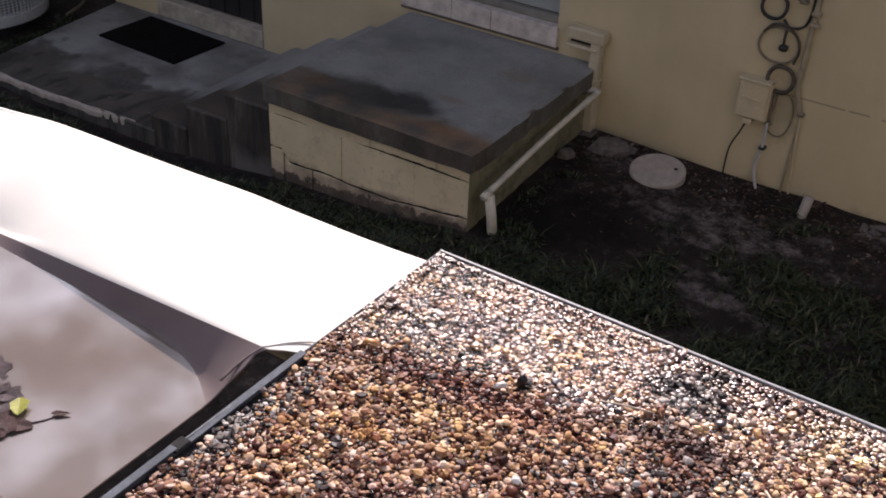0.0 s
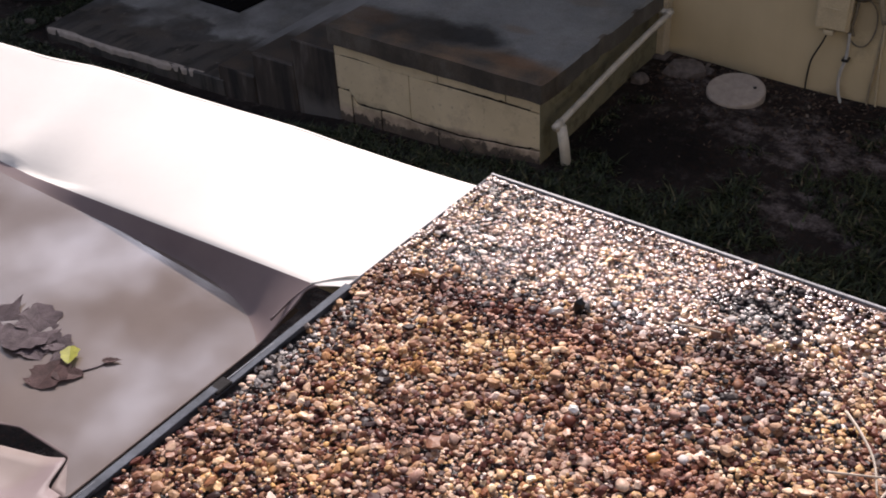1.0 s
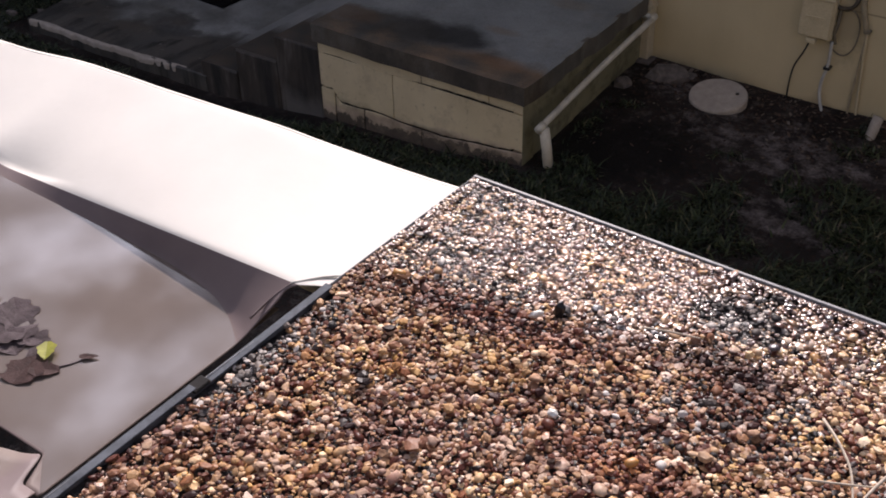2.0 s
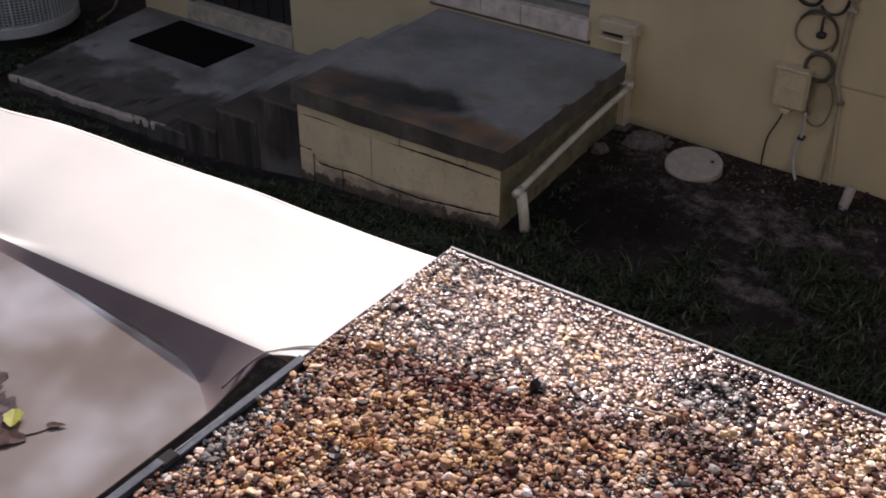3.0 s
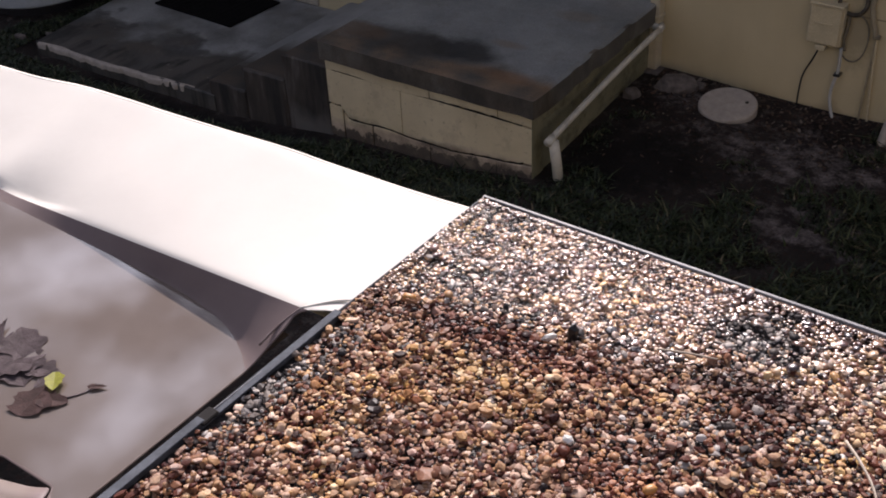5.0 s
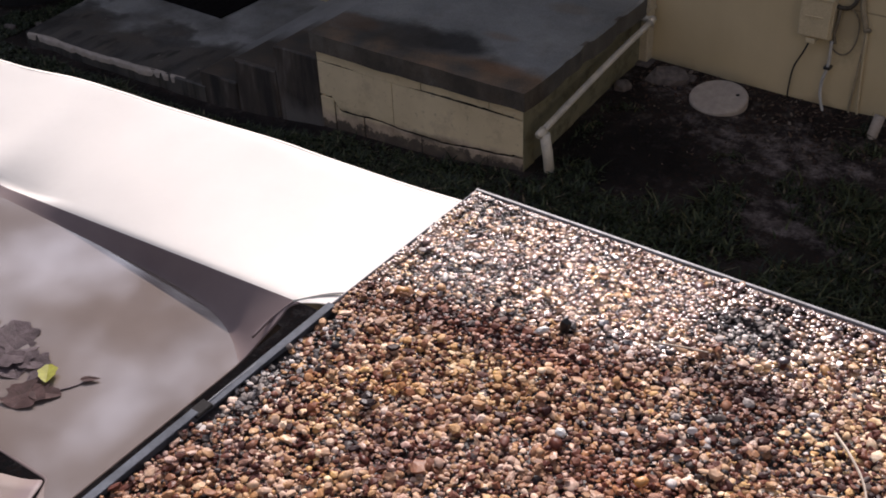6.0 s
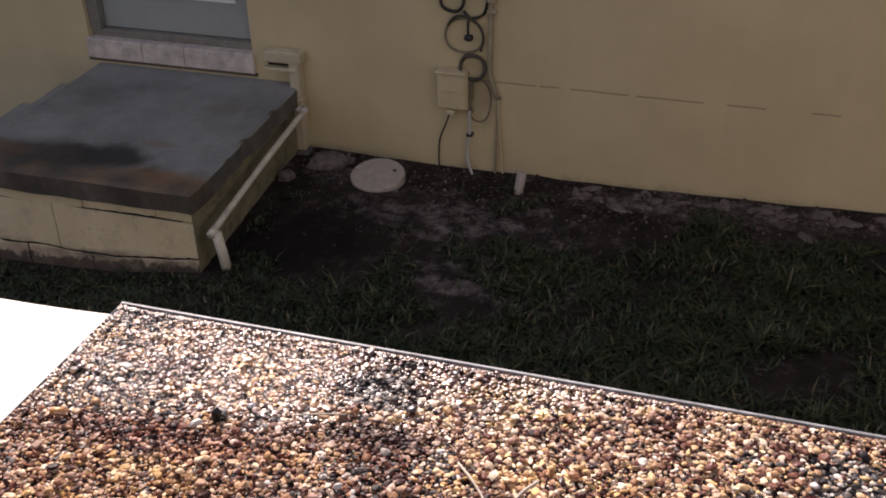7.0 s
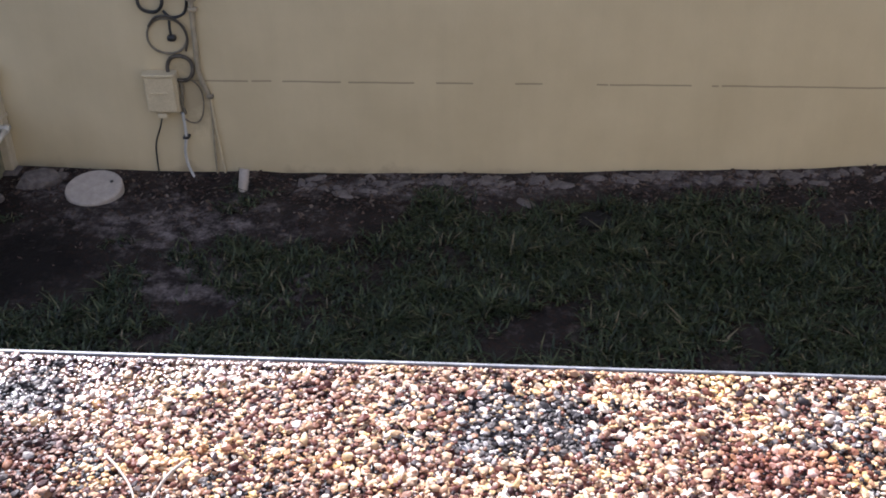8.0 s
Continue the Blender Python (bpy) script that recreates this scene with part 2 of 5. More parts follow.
def mat_step():
    """Grey treads; risers black with mildew, streaked with lime where water runs off."""
    k = Mat("mossy_step_concrete", 0.8)
    base = k.ramp(k.noise(2.2, 6, 0.6), (0.32, (0.17, 0.175, 0.175)), (0.68, (0.29, 0.295, 0.295)))
    rag = k.math("MULTIPLY", k.math("SUBTRACT", k.noise(5, 6, 0.62), 0.5), 1.4)
    f = k.math("ADD", k.math("MULTIPLY", k.math("SUBTRACT", -0.18, k.axis(1)), 4.0), rag)
    base = k.mix(k.ramp(f, (0.0, 0.0), (0.7, 0.95)), base, k.ramp(k.noise(6, 5), (0.35, (0.02, 0.018, 0.015)), (0.65, (0.07, 0.05, 0.034))))
    front = k.math("LESS_THAN", k.axis(1), -0.592)
    streak = k.ramp(k.noise(8, 5, 0.6, (1, 1, 0.16)), (0.4, (0.014, 0.013, 0.013)), (0.54, (0.06, 0.048, 0.04)), (0.66, (0.15, 0.14, 0.13)))
    low = k.ramp(k.math("ADD", k.math("MULTIPLY", k.math("SUBTRACT", 0.27, k.axis(2)), 5.0), rag), (0.3, 0.0), (1.0, 0.8))
    streak = k.mix(k.math("MULTIPLY", low, k.math("GREATER_THAN", k.axis(0), 0.17)), streak, (0.15, 0.14, 0.13))
    base = k.mix(k.math("MULTIPLY", front, 0.92), base, streak)
    k.color(base)
    k.rough(k.ramp(k.noise(3, 4), (0.3, 0.55), (0.7, 0.9)))
    k.bump(k.noise(55, 6), 0.4, 0.004)
    return k.m


def mat_plain(name, c, rough=0.6, metal=0.0, vary=0.15, scale=14.0, bump=0.15, spec=0.5, fine=0.25):
    k = Mat(name, rough, metal, spec)
    lo, hi = tuple(v * (1 - vary) for v in c), tuple(min(1, v * (1 + vary)) for v in c)
    base = k.ramp(k.noise(scale, 5), (0.3, lo), (0.7, hi))
    base = k.mix(fine, base, k.ramp(k.noise(scale * 9, 3), (0.3, 0.3), (0.7, 0.7)), "OVERLAY")
    k.color(base)
    k.bump(k.noise(scale * 6, 4), bump, 0.002)
    return k.m


def wet_corner(k):
    """1 where rain stands in the roof's low corner, 0 where the gravel has dried."""
    d = k.math("SUBTRACT", k.math("ADD", k.axis(1), 3.15), k.math("MULTIPLY", k.math("SUBTRACT", k.axis(0), 1.7), 0.3))
    d = k.math("ADD", d, k.math("MULTIPLY", k.math("SUBTRACT", k.noise(11, 4), 0.5), 0.22))
    return k.ramp(k.math("ADD", k.math("MULTIPLY", d, 8.0), 0.4), (0.2, 0.0), (0.8, 1.0))


# drifts of one kind of stone: centre, reach and tint
MAROON, YELLOW, SOOTY = (0.72, 0.54, 0.52), (1.16, 1.17, 0.9), (0.42, 0.38, 0.42)
DRIFTS = ((1.93, -3.13, 0.16, 0.035, MAROON), (1.95, -3.2, 0.13, 0.045, YELLOW), (2.15, -3.06, 0.09, 0.03, SOOTY), (2.11, -2.96, 0.05, 0.035, SOOTY), (2.27, -2.95, 0.07, 0.04, YELLOW), (2.1, -3.25, 0.12, 0.04, MAROON), (2.98, -3.06, 0.1, 0.055, MAROON))


def mat_pebble():
    """Rounded river gravel: wet in the corner, dry and more golden along the roof."""
    k = Mat("river_gravel", 0.3, spec=0.7)
    r = k.island()
    c = k.ramp(r, (0.0, (0.015, 0.011, 0.013)), (0.13, (0.08, 0.026, 0.022)), (0.3, (0.18, 0.08, 0.058)), (0.43, (0.31, 0.18, 0.115)),
               (0.55, (0.48, 0.335, 0.2)), (0.63, (0.37, 0.28, 0.24)), (0.73, (0.62, 0.45, 0.23)), (0.83, (0.56, 0.46, 0.39)), (0.93, (0.74, 0.64, 0.53)), (1.0, (0.92, 0.88, 0.82)))
    # drifts of one kind of stone: maroon by the corner, golden and pale along the roof
    reach = k.math("ADD", k.math("MULTIPLY", k.math("SUBTRACT", k.axis(0), 2.32), 1.3), k.math("MULTIPLY", k.math("SUBTRACT", k.noise(5.5, 3), 0.5), 2.2))
    gold = k.ramp(k.math("ADD", reach, 0.5), (0.25, 0.0), (0.75, 1.0))
    zone = k.mix(gold, (0.8, 0.66, 0.575), (1.13, 1.07, 0.96))
    drift = k.ramp(k.noise(9, 4, 0.6, (1, 1.6, 1)), (0.35, (0.55, 0.41, 0.41)), (0.45, (0.95, 0.92, 0.94)), (0.55, (1.06, 1.03, 0.98)), (0.66, (1.34, 1.27, 0.92)))
    c = k.mix(1.0, k.mix(1.0, c, zone, "MULTIPLY"), drift, "MULTIPLY")
    # drifts of one kind of stone
    rag = k.math("MULTIPLY", k.math("SUBTRACT", k.noise(16, 5, 0.65), 0.5), 1.7)
    for cx, cy, rx, ry, tint in DRIFTS:
        c = k.mix(1.0, c, k.ramp(blot(k, cx, cy, rx, ry, rag), (0.45, tint), (1.2, (1.0, 1.0, 1.0))), "MULTIPLY")
    c = k.mix(0.35, c, k.ramp(k.noise(260, 3), (0.3, 0.25), (0.7, 0.75)), "OVERLAY")
    k.color(c)
    wet = wet_corner(k)
    own = k.math("FRACT", k.math("MULTIPLY", r, 37.0))
    dry_r = k.math("ADD", 0.34, k.math("MULTIPLY", own, 0.25))
    wet_r = k.math("ADD", 0.2, k.math("MULTIPLY", own, 0.22))
    k.rough(k.mix(wet, dry_r, wet_r))
    k.l.new(k.math("ADD", 0.2, k.math("MULTIPLY", wet, 0.8)), k.b.inputs["Specular IOR Level"])
    k.l.new(k.math("MULTIPLY", wet, k.ramp(k.noise(24, 3), (0.35, 0.45), (0.65, 1.0))), k.b.inputs["Coat Weight"])
    k.b.inputs["Coat Roughness"].default_value = 0.33
    k.b.inputs["Coat IOR"].default_value = 1.78
    k.bump(k.noise(300, 3), 0.4, 0.001)
    return k.m


def mat_tarred():
    k = Mat("tar_coated_gravel", 0.5, spec=0.2)
    k.color(k.ramp(k.island(), (0.0, (0.012, 0.011, 0.013)), (0.4, (0.055, 0.043, 0.039)), (0.68, (0.2, 0.168, 0.148)), (1.0, (0.66, 0.6, 0.55))))
    k.bump(k.noise(330, 3), 0.5, 0.0012)
    return k.m


def mat_tar():
    """Gritty tar; away from the loose drift the small gravel is bedded in it."""
    k = Mat("roofing_tar", 0.4, spec=0.5)
    tar = k.ramp(k.noise(60, 5), (0.3, (0.016, 0.014, 0.014)), (0.7, (0.075, 0.064, 0.06)))
    cell = k.n.new("ShaderNodeTexVoronoi")
    cell.inputs["Scale"].default_value = 105.0
    k.l.new(k.co, cell.inputs["Vector"])
    pick = k.n.new("ShaderNodeSeparateColor")
    k.l.new(cell.outputs["Color"], pick.inputs[0])
    peb = k.ramp(pick.outputs[0], (0.0, (0.04, 0.02, 0.018)), (0.25, (0.17, 0.09, 0.055)), (0.5, (0.38, 0.26, 0.15)), (0.75, (0.5, 0.4, 0.26)), (1.0, (0.7, 0.63, 0.55)))
    peb = k.mix(k.ramp(cell.outputs["Distance"], (0.45, 0.0), (0.75, 0.9)), peb, (0.03, 0.024, 0.02))
    peb = k.mix(1.0, peb, k.ramp(k.noise(3, 5), (0.3, (0.56, 0.48, 0.43)), (0.7, (0.9, 0.8, 0.7))), "MULTIPLY")
    bedded = k.math("MAXIMUM", k.math("LESS_THAN", k.axis(1), -3.59), k.math("GREATER_THAN", k.axis(0), 3.25))
    k.color(k.mix(bedded, tar, peb))
    k.rough(k.mix(bedded, k.ramp(k.noise(9, 4), (0.35, 0.2), (0.65, 0.6)), (0.6, 0.6, 0.6)))
    lump = k.math("MULTIPLY", k.math("SUBTRACT", 1.0, cell.outputs["Distance"]), 1.0)
    k.bump(k.mix(bedded, k.noise(120, 5), lump), 0.8, 0.005)
    return k.m


def mat_fabric():
    """Sun-bleached beige canopy cloth."""
    k = Mat("canopy_fabric", 0.75)
    base = k.ramp(k.noise(5, 5), (0.3, (0.672, 0.642, 0.585)), (0.7, (0.735, 0.703, 0.642)))
    k.color(base)
    k.bump(k.noise(9, 3), 0.12, 0.01)
    return k.m


def mat_shaded_silted():
    """The same cloth: the pocket wall's shade put into its colour, silt below the waterline."""
    k = Mat("shaded_silted_fabric", 0.6)
    shade_tone = k.ramp(k.noise(7, 5), (0.3, (0.15, 0.108, 0.106)), (0.7, (0.205, 0.155, 0.147)))
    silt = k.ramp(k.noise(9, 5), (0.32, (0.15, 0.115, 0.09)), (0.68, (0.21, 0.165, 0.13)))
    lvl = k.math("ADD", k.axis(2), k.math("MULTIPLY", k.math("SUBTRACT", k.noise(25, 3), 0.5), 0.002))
    k.color(k.mix(k.ramp(k.math("MULTIPLY", k.math("SUBTRACT", 1.8635, lvl), 100.0), (0.0, 0.0), (1.0, 1.0)), shade_tone, silt))
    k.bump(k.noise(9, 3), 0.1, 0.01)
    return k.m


def mat_water():
    """Standing rainwater, turbid with tan silt under a still, mirror-like surface."""
    k = Mat("turbid_rainwater", 0.04)
    k.b.inputs["IOR"].default_value = 1.42
    k.color(k.ramp(k.noise(3.2, 5, 0.6), (0.3, (0.125, 0.1, 0.086)), (0.7, (0.175, 0.141, 0.12))))
    return k.m


def mat_film():
    """Shallow water between pebbles, puckered round every stone."""
    k = Mat("rain_film", 0.06)
    k.b.inputs["Transmission Weight"].default_value = 1.0
    k.b.inputs["IOR"].default_value = 1.33
    k.color((0.9, 0.9, 0.9))
    k.bump(k.noise(170, 3), 0.8, 0.006)
    return k.m


def mat_ground():
    """Dark sandy soil with litter."""
    k = Mat("garden_soil", 0.95, spec=0.2)
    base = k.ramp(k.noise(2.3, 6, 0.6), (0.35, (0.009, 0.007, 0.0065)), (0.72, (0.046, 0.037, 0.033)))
    base = k.mix(k.ramp(k.voronoi(38), (0.0, 0.55), (0.5, 0.0)), base, (0.05, 0.022, 0.014))
    base = k.mix(k.ramp(k.noise(11, 7, 0.75), (0.54, 0.0), (0.74, 0.7)), base, (0.165, 0.138, 0.125))
    # bare sandy patches
    x, y, rag = k.axis(0), k.axis(1), k.math("MULTIPLY", k.math("SUBTRACT", k.noise(6.5, 8, 0.78), 0.5), 4.2)
    for cx, cy, rx, ry in ((1.05, 0.78, 0.75, 0.26), (1.4, 0.26, 0.55, 0.26), (2.4, 1.14, 0.9, 0.16), (3.6, 1.2, 1.0, 0.12), (0.3, 1.05, 0.25, 0.12)):
        u = k.math("POWER", k.math("ABSOLUTE", k.math("MULTIPLY", k.math("SUBTRACT", x, cx), 1 / rx)), 2.0)
        v = k.math("POWER", k.math("ABSOLUTE", k.math("MULTIPLY", k.math("SUBTRACT", y, cy), 1 / ry)), 2.0)
        d = k.math("ADD", k.math("SQRT", k.math("ADD", u, v)), rag)
        base = k.mix(k.ramp(d, (0.3, 0.85), (1.05, 0.0)), base, k.ramp(k.noise(10, 8, 0.72), (0.42, (0.024, 0.019, 0.019)), (0.5, (0.105, 0.088, 0.084)), (0.62, (0.25, 0.212, 0.204))))
    # near-black patches beside the landing and in front of the patio
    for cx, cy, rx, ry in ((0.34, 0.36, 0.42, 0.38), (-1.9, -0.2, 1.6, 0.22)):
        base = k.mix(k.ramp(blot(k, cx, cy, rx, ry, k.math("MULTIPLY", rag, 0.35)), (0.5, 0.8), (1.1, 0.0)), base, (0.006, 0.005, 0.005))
    k.color(base)
    k.bump(k.noise(34, 7, 0.7), 0.9, 0.02)
    return k.m


def mat_grass():
    k = Mat("grass_blades", 0.5, spec=0.35)
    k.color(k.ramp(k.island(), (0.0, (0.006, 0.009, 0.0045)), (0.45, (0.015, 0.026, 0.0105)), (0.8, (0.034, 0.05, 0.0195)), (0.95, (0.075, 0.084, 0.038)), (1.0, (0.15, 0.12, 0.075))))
    return k.m


def mat_litter():
    k = Mat("leaf_litter", 0.85)
    k.color(k.ramp(k.island(), (0.0, (0.03, 0.014, 0.009)), (0.5, (0.05, 0.027, 0.019)), (0.85, (0.1, 0.065, 0.045)), (1.0, (0.17, 0.14, 0.115))))
    return k.m


M_STUCCO, M_BLOCK = mat_stucco(), mat_block()
M_SIDE = mat_side_block()
M_SLAB, M_STEP = mat_slab(), mat_step()
M_PATIO = mat_concrete("patio_concrete", (0.165, 0.168, 0.165), (0.3, 0.305, 0.3), 0.3, 0.6, 0.52, 0.5)
M_PEB, M_TARRED, M_TAR = mat_pebble(), mat_tarred(), mat_tar()
M_FABRIC, M_SHADED_SILTED = mat_fabric(), mat_shaded_silted()
M_WATER, M_FILM = mat_water(), mat_film()
M_SOIL, M_GRASS, M_LITTER = mat_ground(), mat_grass(), mat_litter()
M_EDGE = mat_plain("galvanised_edge", (0.2, 0.2, 0.205), 0.6, 0.1, 0.5, 34)
M_ALU = mat_plain("dull_slate_flashing", (0.095, 0.103, 0.117), 0.7, 0.0, 0.35, 26, 0.2, 0.1)
M_PVC = mat_plain("cream_painted_pipe", (0.5, 0.43, 0.3), 0.5, 0, 0.12, 12)
M_PIPE = mat_plain("weathered_white_pipe", (0.6, 0.56, 0.47), 0.5, 0, 0.15, 20)
M_SILL = mat_plain("chalky_white_sill", (0.52, 0.465, 0.42), 0.8, 0, 0.25, 16, 0.3)
M_DOOR = mat_plain("pale_grey_door_paint", (0.32, 0.345, 0.335), 0.45, 0, 0.04, 4, 0.02, 0.5, 0.03)
M_TRIM = mat_plain("white_trim_paint", (0.75, 0.75, 0.73), 0.45, 0, 0.06, 8, 0.05)
M_FRAME = mat_plain("brown_grey_jamb", (0.2, 0.19, 0.165), 0.6, 0, 0.2, 10)
M_DARK_DOOR_SHADE = mat_plain("dark_door_and_base_shade", (0.018, 0.016, 0.018), 0.4, 0, 0.3, 10)
M_MAT = mat_plain("black_rubber_mat", (0.005, 0.0045, 0.005), 0.9, 0, 0.4, 40, 0.6, 0.1)
M_CAP = mat_plain("pale_concrete_cap", (0.38, 0.33, 0.285), 0.85, 0, 0.14, 22, 0.4)
M_ROCK = mat_plain("pale_broken_stone", (0.125, 0.105, 0.096), 0.9, 0, 0.4, 26, 0.8)
M_BOX = mat_plain("cream_painted_box", (0.52, 0.435, 0.28), 0.7, 0, 0.08, 14)
M_CABLE = mat_plain("dirty_painted_cable", (0.17, 0.143, 0.1), 0.6, 0, 0.3, 30)
M_COILED = mat_plain("grimy_brown_cable", (0.06, 0.049, 0.035), 0.6, 0, 0.4, 30)
M_PAINTED = mat_plain("painted_conduit", (0.31, 0.258, 0.172), 0.65, 0, 0.25, 18)
M_BLACK = mat_plain("black_cable", (0.012, 0.012, 0.012), 0.4, 0, 0.3, 30)
M_CONDUIT = mat_plain("white_conduit", (0.45, 0.44, 0.41), 0.5, 0, 0.1, 30)
M_SILL_WORN = mat_plain("worn_cream_sill", (0.4, 0.35, 0.28), 0.85, 0, 0.25, 12, 0.3)
M_COIL = mat_plain("grey_coil", (0.14, 0.145, 0.15), 0.6, 0, 0.2, 20)
M_AC = mat_plain("pale_grey_enamel", (0.4, 0.42, 0.43), 0.45, 0, 0.1, 9)
M_TWIG = mat_plain("bleached_twig", (0.5, 0.42, 0.33), 0.8, 0, 0.2, 60)
M_LEAF = mat_plain("sodden_brown_leaf", (0.15, 0.118, 0.122), 0.6, 0, 0.45, 45, 0.3, 0.12)
M_LEAF_BROWN = mat_plain("sodden_maroon_leaf", (0.12, 0.074, 0.068), 0.55, 0, 0.45, 45, 0.3, 0.15)
M_LEAFY = mat_plain("yellow_green_leaf", (0.42, 0.42, 0.05), 0.5, 0, 0.2, 60)
M_ORANGE = mat_plain("orange_pebble_stone", (0.5, 0.24, 0.07), 0.4, 0, 0.15, 160)
M_WHITE = mat_plain("white_stone_chip", (0.75, 0.72, 0.66), 0.4, 0, 0.1, 160)
M_JOINT = mat_plain("dark_joint", (0.012, 0.01, 0.009), 0.95, 0, 0.3, 60)
M_ROOFDARK = mat_plain("house_roofing", (0.12, 0.11, 0.1), 0.9, 0, 0.2, 6)
M_HOLE = mat_plain("burrow_soil", (0.01, 0.008, 0.006), 1.0, 0, 0.3, 60)

# ---- mesh helpers ----
def part(name, bm, material, parent=None, label="", smooth=False):
    me = bpy.data.meshes.new(name)
    if isinstance(bm, tuple):
        me.from_pydata(*bm)
    else:
        bm.to_mesh(me)
        bm.free()
    me.materials.append(material)
    if smooth:
        me.shade_smooth()
    ob = new(name, me)
    if parent is not None:
        ob.parent = parent
    return tagged(ob, label)


def thing(name, label, category, at=(0, 0, 0), group="", kind=""):
    ob = new(name)
    ob.location = at
    ob.empty_display_size = 0.05
    return tagged(ob, label, category, group, kind)


def add_box(bm, lo, hi, bevel=0.0, wobble=0.0, seg=1):
    made = bmesh.ops.create_cube(bm, size=1)["verts"]
    for v in made:
        v.co = Vector([lo[i] + (hi[i] - lo[i]) * (v.co[i] + 0.5) for i in range(3)])
    if bevel:
        es = list({e for v in made for e in v.link_edges})
        got = bmesh.ops.bevel(bm, geom=es, offset=bevel, segments=seg, affect="EDGES", profile=0.5)
        made = list({v for f in got["faces"] for v in f.verts} | {v for v in made if v.is_valid})
    if wobble:
        for v in made:
            v.co += Vector([random.uniform(-wobble, wobble) for _ in range(3)])
    return bm


def box(lo, hi, bevel=0.0, wobble=0.0, seg=1):
    return add_box(bmesh.new(), lo, hi, bevel, wobble, seg)


def tube(points, radius, sides=10, closed=False, taper=None):
    """A round bar along points, as lists for a mesh."""
    pts = [Vector(p) for p in points]
    n = len(pts)
    vs, fs = [], []
    side = None
    for i, p in enumerate(pts):
        a, b = pts[i - 1] if (i or closed) else p, pts[(i + 1) % n] if (i < n - 1 or closed) else p
        d = (b - a).normalized()
        if side is None:
            side = d.orthogonal().normalized()
        side = (side - d * side.dot(d)).normalized()
        up = d.cross(side)
        r = radius if taper is None else radius * (1 + (taper - 1) * i / (n - 1))
        for k in range(sides):
            w = 2 * math.pi * k / sides
            vs.append(p + (side * math.cos(w) + up * math.sin(w)) * r)
    for i in range(n if closed else n - 1):
        j = (i + 1) % n
        for k in range(sides):
            q = (k + 1) % sides
            fs.append((i * sides + k, i * sides + q, j * sides + q, j * sides + k))
    if not closed:
        fs.append(tuple(reversed(range(sides))))
        fs.append(tuple((n - 1) * sides + k for k in range(sides)))
    return ([tuple(v) for v in vs], [], fs)


def bezier(ctrl, per=8):
    """Points of a smooth line through ctrl."""
    c = [Vector(p) for p in ctrl]
    c = [c[0] * 2 - c[1]] + c + [c[-1] * 2 - c[-2]]
    out = []
    for i in range(1, len(c) - 2):
        for s in range(per):
            t = s / per
            out.append(0.5 * ((2 * c[i]) + (c[i + 1] - c[i - 1]) * t + (2 * c[i - 1] - 5 * c[i] + 4 * c[i + 1] - c[i + 2]) * t * t
                              + (3 * c[i] - c[i - 1] - 3 * c[i + 1] + c[i + 2]) * t ** 3))
    return out + [c[-2]]


def ring(cx, cy, cz, rx, rz, n=28, lean=0.0):
    return [(cx + rx * math.cos(2 * math.pi * i / n) + lean * math.sin(2 * math.pi * i / n), cy + 0.006 * math.sin(3 * 2 * math.pi * i / n), cz + rz * math.sin(2 * math.pi * i / n)) for i in range(n)]


def stone(lo, hi, seed, rough=0.18, sub=2):
    """An uneven stone filling the box lo..hi."""
    bm = bmesh.new()
    bmesh.ops.create_icosphere(bm, subdivisions=sub, radius=1)
    off = Vector((seed * 3.1, seed * 1.7, seed * 0.9))
    for v in bm.verts:
        v.co = v.co * (1 + rough * noise.noise(v.co * 1.6 + off) * 2 + rough * 0.5 * noise.noise(v.co * 4 + off))
        q = Vector([math.copysign(abs(c) ** 0.75, c) for c in v.co])
        v.co = Vector([(lo[i] + hi[i]) / 2 + (hi[i] - lo[i]) / 2 * q[i] for i in range(3)])
    return bm


def leaf(length, width, curl=0.15, n=12, torn=0.0, seed=0):
    """A pointed leaf lying in x, with a raised rim."""
    vs, fs = [], []
    for i in range(n + 1):
        t = i / n
        w = width / 2 * math.sin(math.pi * min(1, t * 0.94 + 0.06)) ** 0.8 * (1.15 - 0.4 * t)
        w *= 1 + torn * noise.noise(Vector((t * 7, seed * 3.7, 0)))
        w2 = w * (1 + torn * noise.noise(Vector((t * 9, seed * 5.1, 4))))
        z = curl * length * (t - 0.5) ** 2
        vs += [(length * (t - 0.5), -w, z + 0.12 * w), (length * (t - 0.5), 0, z), (length * (t - 0.5), w2, z + 0.12 * w2)]
    for i in range(n):
        for k in range(2):
            fs.append((3 * i + k, 3 * i + 3 + k, 3 * i + 4 + k, 3 * i + 1 + k))
    bm = bmesh.new()
    me_v = [bm.verts.new(v) for v in vs]
    for f in fs:
        bm.faces.new([me_v[k] for k in f])
    bmesh.ops.solidify(bm, geom=bm.faces[:], thickness=0.0006)
    return bm


